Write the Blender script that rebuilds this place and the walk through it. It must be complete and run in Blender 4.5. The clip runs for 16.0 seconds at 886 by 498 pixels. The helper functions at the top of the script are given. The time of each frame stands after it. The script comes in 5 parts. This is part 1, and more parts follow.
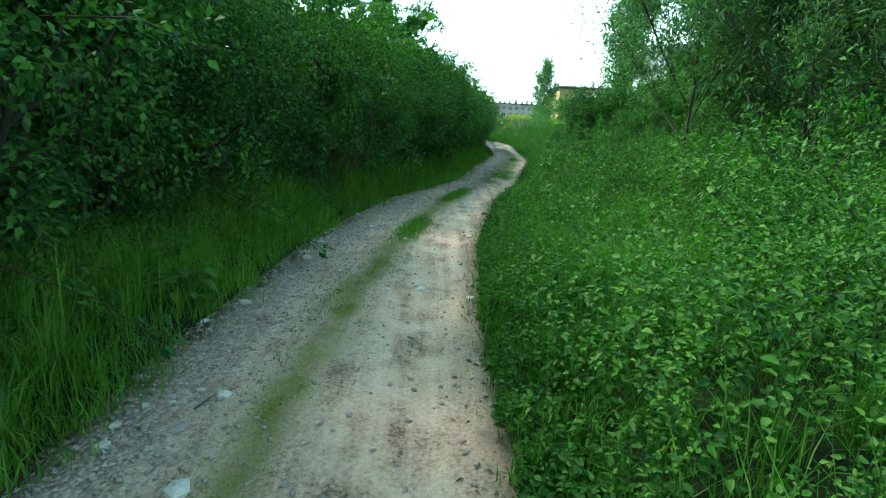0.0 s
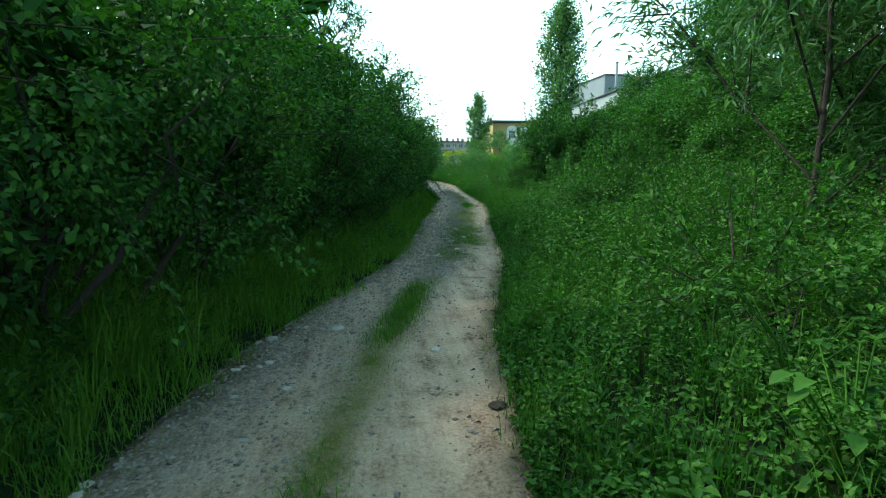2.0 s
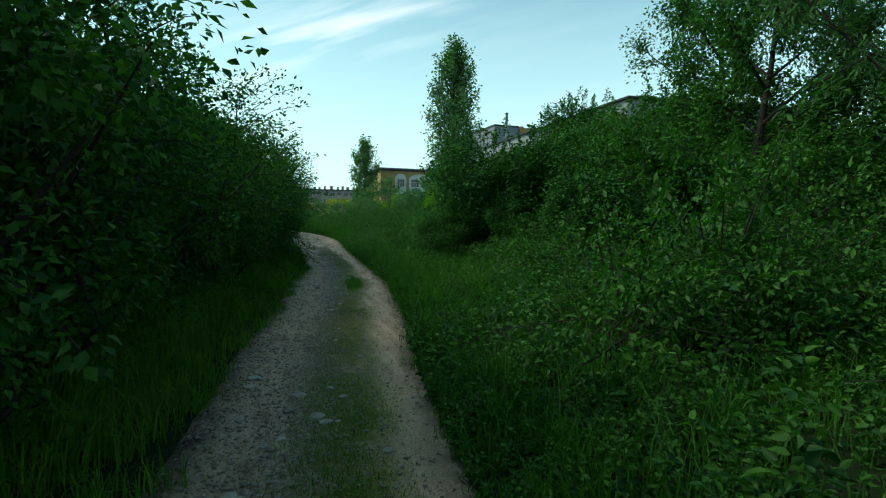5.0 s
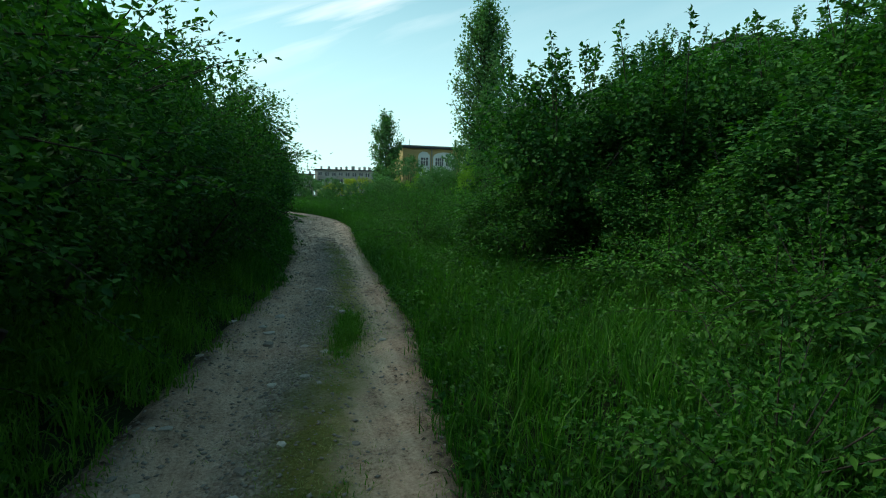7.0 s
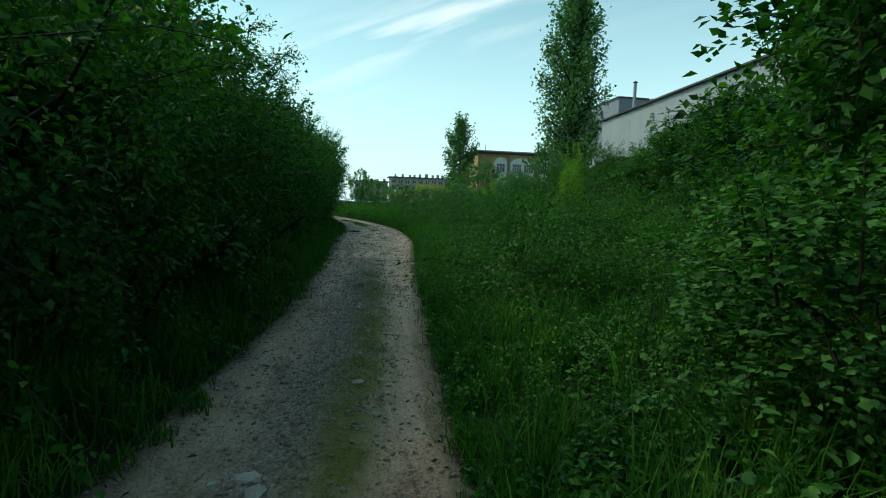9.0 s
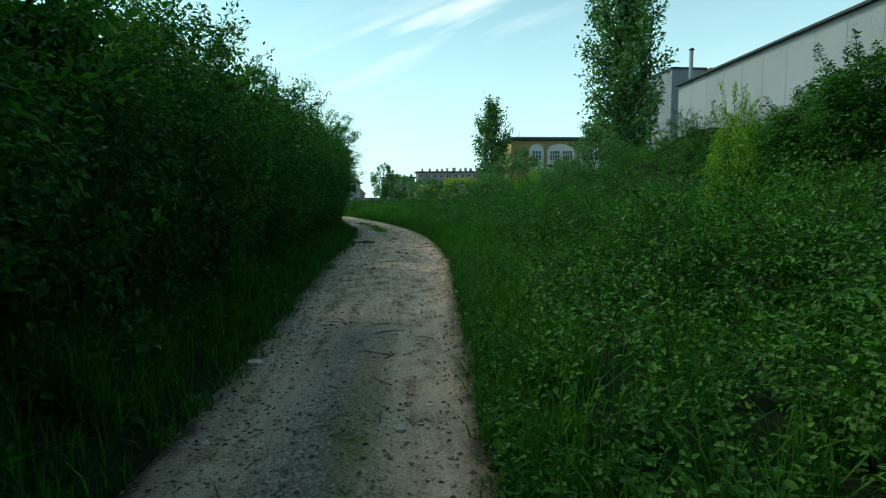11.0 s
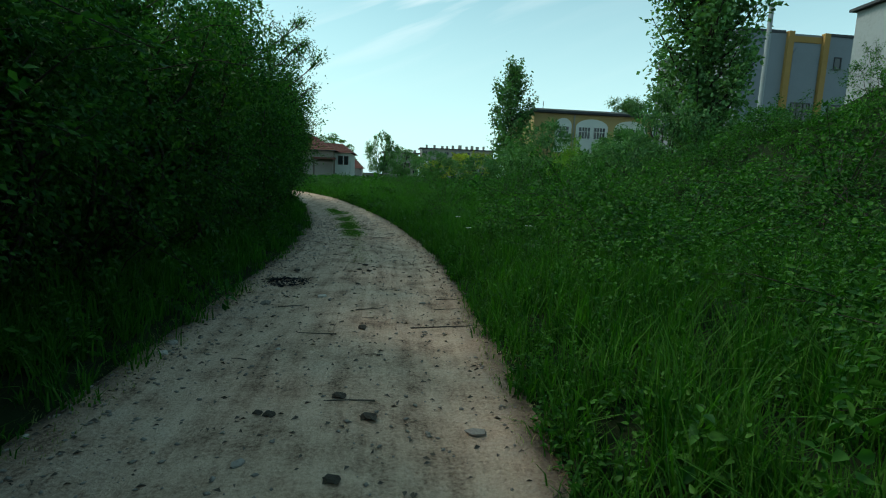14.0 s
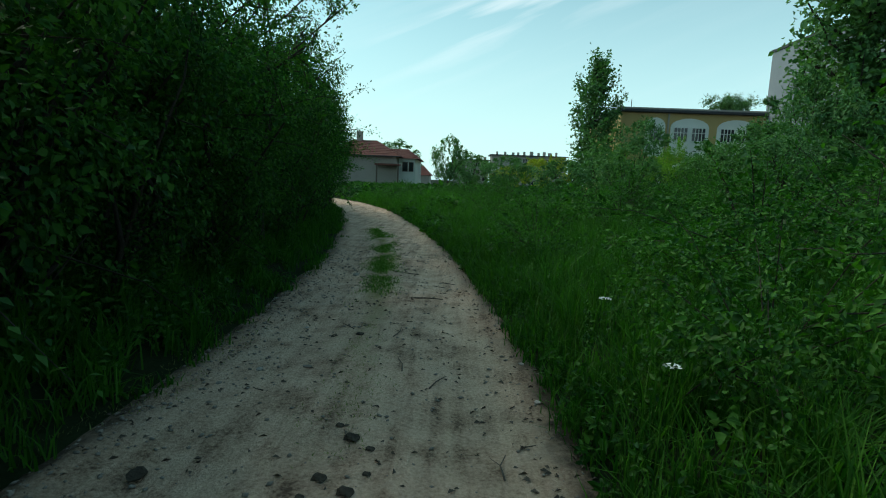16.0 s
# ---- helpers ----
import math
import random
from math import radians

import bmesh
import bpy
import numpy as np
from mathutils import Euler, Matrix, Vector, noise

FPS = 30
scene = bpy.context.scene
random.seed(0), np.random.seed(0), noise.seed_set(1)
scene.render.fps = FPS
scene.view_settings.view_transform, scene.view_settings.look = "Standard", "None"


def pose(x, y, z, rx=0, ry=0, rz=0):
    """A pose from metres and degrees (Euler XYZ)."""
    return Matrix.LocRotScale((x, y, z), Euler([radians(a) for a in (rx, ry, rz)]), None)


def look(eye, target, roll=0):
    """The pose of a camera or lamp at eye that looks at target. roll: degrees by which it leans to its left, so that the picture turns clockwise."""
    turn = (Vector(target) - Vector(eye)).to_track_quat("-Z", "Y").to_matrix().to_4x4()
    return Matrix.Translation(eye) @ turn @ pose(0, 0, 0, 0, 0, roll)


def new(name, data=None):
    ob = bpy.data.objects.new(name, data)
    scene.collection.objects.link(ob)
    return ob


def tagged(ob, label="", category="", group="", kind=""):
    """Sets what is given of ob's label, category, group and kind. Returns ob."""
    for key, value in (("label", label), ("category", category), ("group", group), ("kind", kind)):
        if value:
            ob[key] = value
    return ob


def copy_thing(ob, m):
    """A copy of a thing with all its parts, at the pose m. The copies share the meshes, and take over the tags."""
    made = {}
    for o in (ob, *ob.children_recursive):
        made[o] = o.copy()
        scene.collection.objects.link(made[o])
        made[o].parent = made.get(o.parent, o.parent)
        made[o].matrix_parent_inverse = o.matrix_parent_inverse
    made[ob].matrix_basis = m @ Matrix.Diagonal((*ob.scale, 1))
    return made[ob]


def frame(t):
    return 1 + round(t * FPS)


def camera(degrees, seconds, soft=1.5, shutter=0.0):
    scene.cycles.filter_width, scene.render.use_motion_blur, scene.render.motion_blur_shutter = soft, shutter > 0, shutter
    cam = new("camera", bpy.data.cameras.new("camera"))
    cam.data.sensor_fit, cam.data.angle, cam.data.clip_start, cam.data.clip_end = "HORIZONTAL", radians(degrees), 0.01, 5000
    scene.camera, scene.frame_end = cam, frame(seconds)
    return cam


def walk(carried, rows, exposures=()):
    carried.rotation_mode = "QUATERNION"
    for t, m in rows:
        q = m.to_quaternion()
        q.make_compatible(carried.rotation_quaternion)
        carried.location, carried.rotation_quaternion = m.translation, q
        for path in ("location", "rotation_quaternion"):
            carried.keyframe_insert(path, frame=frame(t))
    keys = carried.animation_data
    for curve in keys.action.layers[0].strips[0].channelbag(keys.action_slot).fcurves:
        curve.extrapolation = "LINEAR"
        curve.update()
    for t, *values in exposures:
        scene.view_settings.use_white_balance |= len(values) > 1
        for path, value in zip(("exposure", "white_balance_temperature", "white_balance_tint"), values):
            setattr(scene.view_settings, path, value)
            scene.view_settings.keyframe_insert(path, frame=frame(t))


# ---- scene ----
LENS = 82.0
# seconds, place in metres, yaw, pitch and roll in degrees
PATH = [
    (0, -0, 0, 1.211, -0, -13.73, -2.88),
    (0.5, -0.034, 1.236, 1.198, -0.36, -13.55, -3.56),
    (1, -0.053, 2.42, 1.186, -0.34, -12.56, -2.99),
    (1.5, -0.021, 3.558, 1.201, -2.75, -10.85, -1.53),
    (2, 0.063, 4.677, 1.214, -7.4, -9.34, 0.06),
    (2.5, 0.177, 5.789, 1.224, -11.95, -6.57, 0.19),
    (3, 0.315, 6.831, 1.216, -15.43, -4.21, 0.77),
    (3.5, 0.486, 7.685, 1.177, -16.24, -3.01, 1.01),
    (3.7, 0.567, 8.063, 1.175, -17.78, -2.92, 0.79),
    (5.8, 1.55, 12.768, 1.283, -20.22, -4.68, -0.93),
    (6, 1.652, 13.217, 1.278, -19.82, -4.91, -1.07),
    (6.5, 1.935, 14.325, 1.254, -18.48, -5.4, -1),
    (7, 2.224, 15.4, 1.212, -17.63, -5.89, -0.88),
    (7.5, 2.503, 16.474, 1.204, -16.34, -5.87, -0.95),
    (8, 2.738, 17.505, 1.18, -14.6, -5.41, -1.02),
    (8.5, 2.917, 18.632, 1.166, -11.5, -5.07, -1.96),
    (9, 3.064, 19.837, 1.144, -9.57, -5.08, -1.88),
    (9.2, 3.114, 20.313, 1.137, -8.02, -5, -1.98),
    (11.3, 3.582, 25.843, 1.216, -6.66, -6.18, 0.65),
    (11.5, 3.621, 26.384, 1.211, -6.95, -7.92, 0.62),
    (12, 3.705, 27.796, 1.176, -6.96, -9.29, -0.73),
    (12.5, 3.782, 29.236, 1.169, -6.76, -9.21, -1.63),
    (13, 3.849, 30.699, 1.153, -6.16, -8.46, -1.8),
    (13.5, 3.933, 32.089, 1.178, -6.35, -8.67, -1.91),
    (14, 4.018, 33.411, 1.189, -6.11, -8.17, -2.23),
    (14.5, 4.07, 34.637, 1.185, -5.28, -7.62, -2.32),
    (15, 4.122, 35.793, 1.181, -2.24, -6.83, -1.98),
    (15.5, 4.165, 36.869, 1.205, 0.29, -6.76, -2.07),
    (16, 4.198, 37.651, 1.216, 1.63, -7.68, -2.18),
]
cam = camera(LENS, 16.0, soft=1.1, shutter=0.02)
walk(cam, [(t, pose(x, y, z, 90 + pitch, roll, yaw)) for t, x, y, z, yaw, pitch, roll in PATH],
     exposures=[(0.0, 1.75), (1.2, 1.65), (2.0, 1.25), (2.9, 0.35), (3.5, 0.1), (5.8, 0.1), (9.0, 0.0), (11.4, 0.06), (13.0, -0.06), (14.0, -0.12), (16.0, -0.16)])

# ---- sky and sun ----
SUN_EL, SUN_AZ = 45.0, -68.0          # degrees above the horizon; degrees from straight ahead, minus to the left


def make_sky():
    world = bpy.data.worlds.new("sky")
    world.use_nodes = True
    scene.world = world
    nt = world.node_tree
    nt.nodes.clear()
    N, K = nt.nodes.new, nt.links.new
    out, bg, sky = N("ShaderNodeOutputWorld"), N("ShaderNodeBackground"), N("ShaderNodeTexSky")
    sky.sky_type, sky.sun_disc = "NISHITA", False
    sky.sun_elevation, sky.sun_rotation = radians(SUN_EL), radians(SUN_AZ)
    sky.air_density, sky.dust_density, sky.ozone_density = 1.0, 1.6, 1.0
    # thin cirrus: streaks stretched across the sky, denser haze towards the horizon
    co, sep = N("ShaderNodeTexCoord"), N("ShaderNodeSeparateXYZ")
    K(co.outputs["Generated"], sep.inputs[0])

    def calc(op, a, b, c=None):
        q = N("ShaderNodeMath")
        q.operation = op
        for i, v in enumerate((a, b, c)):
            if v is None:
                continue
            if isinstance(v, (int, float)):
                q.inputs[i].default_value = v
            else:
                K(v, q.inputs[i])
        return q.outputs[0]

    ahead = calc("MAXIMUM", sep.outputs["Y"], 0.05)
    u, v = calc("DIVIDE", sep.outputs["X"], ahead), calc("DIVIDE", sep.outputs["Z"], ahead)
    along, across = calc("MULTIPLY_ADD", v, 0.40, u), calc("MULTIPLY_ADD", u, -0.40, v)
    cmb = N("ShaderNodeCombineXYZ")
    K(calc("MULTIPLY", along, 1.6), cmb.inputs[0])
    K(calc("MULTIPLY", across, 15.0), cmb.inputs[1])
    n1 = N("ShaderNodeTexNoise")
    n1.inputs["Scale"].default_value, n1.inputs["Detail"].default_value = 1.3, 5.0
    n1.inputs["Distortion"].default_value = 0.35
    K(cmb.outputs[0], n1.inputs["Vector"])
    wisp = N("ShaderNodeMapRange")
    wisp.inputs[1].default_value, wisp.inputs[2].default_value = 0.46, 0.72
    K(n1.outputs["Fac"], wisp.inputs[0])
    da, db = calc("SUBTRACT", along, 0.24), calc("SUBTRACT", across, 0.285)
    da, db = calc("MULTIPLY", da, 3.6), calc("MULTIPLY", db, 15.0)
    fall = calc("POWER", 2.718, calc("MULTIPLY", calc("MULTIPLY_ADD", da, da, calc("MULTIPLY", db, db)), -1.0))
    r1 = N("ShaderNodeMath")
    r1.operation, r1.use_clamp = "MULTIPLY", True
    K(wisp.outputs[0], r1.inputs[0])
    K(calc("MULTIPLY_ADD", fall, 0.95, 0.05), r1.inputs[1])
    mix = N("ShaderNodeMix")
    mix.data_type = "RGBA"
    K(r1.outputs[0], mix.inputs["Factor"])
    tint = N("ShaderNodeMix")
    tint.data_type, tint.blend_type = "RGBA", "MULTIPLY"
    tint.inputs["Factor"].default_value = 1.0
    K(sky.outputs[0], tint.inputs["A"])
    tint.inputs["B"].default_value = (0.82, 1.38, 1.10, 1)
    K(tint.outputs["Result"], mix.inputs["A"])
    mix.inputs["B"].default_value = (8.5, 8.9, 9.0, 1)
    hz = N("ShaderNodeMapRange")
    hz.inputs[1].default_value, hz.inputs[2].default_value = 0.0, 0.45
    hz.inputs[3].default_value, hz.inputs[4].default_value = 0.8, 0.05
    K(sep.outputs["Z"], hz.inputs[0])
    mix2 = N("ShaderNodeMix")
    mix2.data_type = "RGBA"
    K(hz.outputs[0], mix2.inputs["Factor"])
    K(mix.outputs["Result"], mix2.inputs["A"])
    mix2.inputs["B"].default_value = (6.4, 9.1, 9.4, 1)
    K(mix2.outputs["Result"], bg.inputs["Color"])
    bg.inputs["Strength"].default_value = 0.14
    K(bg.outputs[0], out.inputs["Surface"])


make_sky()
sun = new("sun", bpy.data.lights.new("sun", "SUN"))
sun.data.energy, sun.data.angle, sun.data.color = 1.7, radians(9), (1.0, 0.94, 0.84)
_a, _e = radians(SUN_AZ), radians(SUN_EL)
sun.matrix_world = look((30 * math.sin(_a) * math.cos(_e), 30 * math.cos(_a) * math.cos(_e), 30 * math.sin(_e)), (0, 0, 0))


# ---- materials ----
def mat(name):
    m = bpy.data.materials.new(name)
    m.use_nodes = True
    nt = m.node_tree
    nt.nodes.clear()
    return m, nt, nt.nodes.new, nt.links.new


def ramp(N, stops):
    r = N("ShaderNodeValToRGB")
    el = r.color_ramp.elements
    while len(el) < len(stops):
        el.new(0.5)
    for e, (p, c) in zip(el, stops):
        e.position, e.color = p, (*c, 1)
    return r


def noise_node(N, K, scale, detail=4.0, vec=None, rough=0.55):
    n = N("ShaderNodeTexNoise")
    n.inputs["Scale"].default_value, n.inputs["Detail"].default_value = scale, detail
    n.inputs["Roughness"].default_value = rough
    if vec is not None:
        K(vec, n.inputs["Vector"])
    return n


def leaf_material(name, dark, mid, light, gloss=0.08, through_light=0.3, patch=0.8):
    """Leaves: colour differs leaf by leaf and drifts over the plant; light passes through them."""
    m, nt, N, K = mat(name)
    geo, pos = N("ShaderNodeNewGeometry"), N("ShaderNodeNewGeometry")
    obj = N("ShaderNodeObjectInfo")
    big = noise_node(N, K, 0.7, 3.0, pos.outputs["Position"])
    small = noise_node(N, K, 5.5, 2.0, pos.outputs["Position"])
    both = N("ShaderNodeMath")
    both.operation = "ADD"
    K(big.outputs["Fac"], both.inputs[0])
    K(small.outputs["Fac"], both.inputs[1])
    add = N("ShaderNodeMath")
    add.operation = "MULTIPLY_ADD"
    K(both.outputs[0], add.inputs[0])
    add.inputs[1].default_value = patch
    K(geo.outputs["Random Per Island"], add.inputs[2])
    add2 = N("ShaderNodeMath")
    add2.operation = "MULTIPLY_ADD"
    K(obj.outputs["Random"], add2.inputs[0])
    add2.inputs[1].default_value = 0.25
    K(add.outputs[0], add2.inputs[2])
    sc = N("ShaderNodeMath")
    sc.operation = "MULTIPLY"
    K(add2.outputs[0], sc.inputs[0])
    sc.inputs[1].default_value = 1 / (1.25 + patch * 1.15)
    cr = ramp(N, [(0.0, dark), (0.5, mid), (0.88, light), (1.0, tuple(min(1, 1.25 * c) for c in light))])
    K(sc.outputs[0], cr.inputs["Fac"])
    p = N("ShaderNodeBsdfPrincipled")
    K(cr.outputs[0], p.inputs["Base Color"])
    p.inputs["Roughness"].default_value = 0.5
    p.inputs["Specular IOR Level"].default_value = gloss
    tr = N("ShaderNodeBsdfTranslucent")
    br = N("ShaderNodeMix")
    br.data_type, br.blend_type = "RGBA", "MULTIPLY"
    br.inputs["Factor"].default_value = 1.0
    K(cr.outputs[0], br.inputs["A"])
    br.inputs["B"].default_value = (0.95, 1.5, 0.35, 1)
    K(br.outputs["Result"], tr.inputs["Color"])
    ms = N("ShaderNodeMixShader")
    ms.inputs[0].default_value = through_light
    K(p.outputs[0], ms.inputs[1])
    K(tr.outputs[0], ms.inputs[2])
    out = N("ShaderNodeOutputMaterial")
    K(ms.outputs[0], out.inputs["Surface"])
    return m


def rough_material(name, stops, scale=3.0, fine=40.0, bump=0.3, rough=0.9, depth=0.02, spec=0.25, vary=0.0):
    """A matt surface with two scales of mottling and a fine relief."""
    m, nt, N, K = mat(name)
    geo = N("ShaderNodeNewGeometry")
    a = noise_node(N, K, scale, 5.0, geo.outputs["Position"])
    b = noise_node(N, K, fine, 6.0, geo.outputs["Position"], 0.65)
    mx = N("ShaderNodeMix")
    mx.inputs["Factor"].default_value = 0.45
    K(a.outputs["Fac"], mx.inputs["A"])
    K(b.outputs["Fac"], mx.inputs["B"])
    src = mx.outputs["Result"]
    if vary:
        obj = N("ShaderNodeObjectInfo")
        ad = N("ShaderNodeMath")
        ad.operation = "MULTIPLY_ADD"
        K(obj.outputs["Random"], ad.inputs[0])
        ad.inputs[1].default_value = vary
        K(src, ad.inputs[2])
        sb = N("ShaderNodeMath")
        sb.operation = "SUBTRACT"
        K(ad.outputs[0], sb.inputs[0])
        sb.inputs[1].default_value = vary / 2
        src = sb.outputs[0]
    cr = ramp(N, stops)
    K(src, cr.inputs["Fac"])
    p = N("ShaderNodeBsdfPrincipled")
    K(cr.outputs[0], p.inputs["Base Color"])
    p.inputs["Roughness"].default_value = rough
    p.inputs["Specular IOR Level"].default_value = spec
    bp = N("ShaderNodeBump")
    bp.inputs["Strength"].default_value, bp.inputs["Distance"].default_value = bump, depth
    K(b.outputs["Fac"], bp.inputs["Height"])
    K(bp.outputs[0], p.inputs["Normal"])
    out = N("ShaderNodeOutputMaterial")
    K(p.outputs[0], out.inputs["Surface"])
    return m


M_HEDGE = leaf_material("hedge_leaf", (0.006, 0.026, 0.010), (0.019, 0.072, 0.019), (0.074, 0.185, 0.035))
M_LIME = leaf_material("young_leaf", (0.06, 0.13, 0.015), (0.13, 0.25, 0.025), (0.24, 0.38, 0.04))
M_WILLOW = leaf_material("willow_leaf", (0.018, 0.055, 0.026), (0.042, 0.108, 0.045), (0.10, 0.19, 0.08))
M_POPLAR = leaf_material("poplar_leaf", (0.025, 0.075, 0.036), (0.062, 0.145, 0.060), (0.13, 0.235, 0.095))
M_BRAMBLE = leaf_material("bramble_leaf", (0.007, 0.034, 0.009), (0.019, 0.074, 0.014), (0.070, 0.185, 0.026), gloss=0.14)
M_GRASS = leaf_material("grass_blade", (0.009, 0.044, 0.008), (0.025, 0.096, 0.013), (0.075, 0.190, 0.026), gloss=0.08, through_light=0.4)
M_TUFT = leaf_material("tuft_blade", (0.024, 0.075, 0.010), (0.060, 0.150, 0.018), (0.13, 0.25, 0.036), gloss=0.08, through_light=0.4)
M_DRY = leaf_material("dry_grass", (0.11, 0.14, 0.04), (0.19, 0.21, 0.07), (0.33, 0.30, 0.14), gloss=0.2)
M_YELLOW = leaf_material("yellow_leaf", (0.15, 0.18, 0.02), (0.28, 0.30, 0.03), (0.42, 0.42, 0.05))
M_PETAL = rough_material("white_petal", [(0.3, (0.7, 0.72, 0.66)), (0.8, (0.85, 0.85, 0.8))])
M_BARK = rough_material("bark", [(0.25, (0.018, 0.015, 0.012)), (0.6, (0.05, 0.042, 0.032)), (0.85, (0.10, 0.088, 0.07))], 6, 60, 0.6)
# soil near-black and greenish: the shade below the plants is put into its colour
M_SOIL = rough_material("soil_painted_shade", [(0.3, (0.008, 0.014, 0.006)), (0.55, (0.016, 0.026, 0.010)), (0.8, (0.032, 0.042, 0.018))], 1.2, 25, 0.5, depth=0.04, spec=0.05)
M_STONE = rough_material("limestone", [(0.2, (0.20, 0.165, 0.14)), (0.5, (0.36, 0.305, 0.265)), (0.85, (0.62, 0.545, 0.48))], 9, 70, 0.4, vary=0.45)


def road_material():
    """Packed pale earth: wheel tracks smoother, grit and grey gravel in patches, fine relief."""
    m, nt, N, K = mat("packed_earth")
    geo = N("ShaderNodeNewGeometry")
    pos = geo.outputs["Position"]
    big, mid, fine = noise_node(N, K, 0.45, 4.0, pos), noise_node(N, K, 3.2, 6.0, pos, 0.65), noise_node(N, K, 55.0, 5.0, pos, 0.7)
    mp = N("ShaderNodeMapping")
    mp.inputs["Scale"].default_value = (9.0, 0.7, 1.0)
    K(pos, mp.inputs[0])
    streak = noise_node(N, K, 1.0, 5.0, mp.outputs[0], 0.6)
    vor = N("ShaderNodeTexVoronoi")
    vor.inputs["Scale"].default_value = 48.0
    K(pos, vor.inputs["Vector"])
    base = ramp(N, [(0.41, (0.15, 0.092, 0.062)), (0.465, (0.39, 0.25, 0.172)), (0.53, (0.59, 0.396, 0.282)), (0.62, (0.76, 0.545, 0.405))])
    s = N("ShaderNodeMath")
    s.operation = "MULTIPLY_ADD"
    K(mid.outputs["Fac"], s.inputs[0])
    s.inputs[1].default_value = 0.42
    s2 = N("ShaderNodeMath")
    s2.operation = "MULTIPLY_ADD"
    K(streak.outputs["Fac"], s2.inputs[0])
    s2.inputs[1].default_value = 0.28
    s3 = N("ShaderNodeMath")
    s3.operation = "MULTIPLY"
    K(fine.outputs["Fac"], s3.inputs[0])
    s3.inputs[1].default_value = 0.34
    K(s3.outputs[0], s2.inputs[2])
    K(s2.outputs[0], s.inputs[2])
    K(s.outputs[0], base.inputs["Fac"])
    # grey gravel spread in drifts
    gr = ramp(N, [(0.0, (0.14, 0.108, 0.088)), (0.5, (0.34, 0.268, 0.220)), (1.0, (0.58, 0.47, 0.40))])
    K(vor.outputs["Color"], gr.inputs["Fac"])
    gat = N("ShaderNodeAttribute")
    gat.attribute_name = "gravel_drift"
    gf = N("ShaderNodeMapRange")
    gf.inputs[1].default_value, gf.inputs[2].default_value = 0.55, 1.0
    gf.inputs[3].default_value, gf.inputs[4].default_value = 0.0, 0.9
    gm = N("ShaderNodeMath")
    gm.operation = "MULTIPLY_ADD"
    K(big.outputs["Fac"], gm.inputs[0])
    gm.inputs[1].default_value = 0.45
    gm2 = N("ShaderNodeMath")
    gm2.operation = "MULTIPLY_ADD"
    K(mid.outputs["Fac"], gm2.inputs[0])
    gm2.inputs[1].default_value = 0.45
    K(gat.outputs["Fac"], gm2.inputs[2])
    K(gm2.outputs[0], gm.inputs[2])
    K(gm.outputs[0], gf.inputs[0])
    mx = N("ShaderNodeMix")
    mx.data_type = "RGBA"
    K(gf.outputs[0], mx.inputs["Factor"])
    K(base.outputs[0], mx.inputs["A"])
    K(gr.outputs[0], mx.inputs["B"])
    # moss between the ruts and a brown crust of old leaves, where they lie
    last = mx.outputs["Result"]
    for name, col in (("moss", (0.17, 0.165, 0.04)), ("litter", (0.085, 0.06, 0.042))):
        at = N("ShaderNodeAttribute")
        at.attribute_name = name
        pw = N("ShaderNodeMath")
        pw.operation = "MULTIPLY_ADD"
        K(mid.outputs["Fac"], pw.inputs[0])
        pw.inputs[1].default_value = 3.4
        pw.inputs[2].default_value = -1.8
        ad = N("ShaderNodeMath")
        ad.operation = "ADD"
        K(at.outputs["Fac"], ad.inputs[0])
        K(pw.outputs[0], ad.inputs[1])
        ml = N("ShaderNodeMath")
        ml.operation, ml.use_clamp = "MULTIPLY", True
        K(ad.outputs[0], ml.inputs[0])
        K(at.outputs["Fac"], ml.inputs[1])
        m2 = N("ShaderNodeMix")
        m2.data_type = "RGBA"
        K(ml.outputs[0], m2.inputs["Factor"])
        K(last, m2.inputs["A"])
        m2.inputs["B"].default_value = (*col, 1)
        last = m2.outputs["Result"]
    p = N("ShaderNodeBsdfPrincipled")
    K(last, p.inputs["Base Color"])
    p.inputs["Roughness"].default_value, p.inputs["Specular IOR Level"].default_value = 0.9, 0.2
    h = N("ShaderNodeMath")
    h.operation = "MULTIPLY_ADD"
    K(vor.outputs["Distance"], h.inputs[0])
    neg = N("ShaderNodeMath")
    neg.operation = "MULTIPLY"
    K(gf.outputs[0], neg.inputs[0])
    neg.inputs[1].default_value = -0.8
    K(neg.outputs[0], h.inputs[1])
    K(s.outputs[0], h.inputs[2])
    bp = N("ShaderNodeBump")
    bp.inputs["Strength"].default_value, bp.inputs["Distance"].default_value = 1.0, 0.06
    K(h.outputs[0], bp.inputs["Height"])
    K(bp.outputs[0], p.inputs["Normal"])
    out = N("ShaderNodeOutputMaterial")
    K(p.outputs[0], out.inputs["Surface"])
    return m


M_ROAD = road_material()


def plaster(name, col, dirt=0.7, rough=0.85):
    d = tuple(c * dirt for c in col)
    return rough_material(name, [(0.25, d), (0.5, col), (0.8, tuple(min(0.9, c * 1.1) for c in col))], 0.6, 14, 0.15, rough)


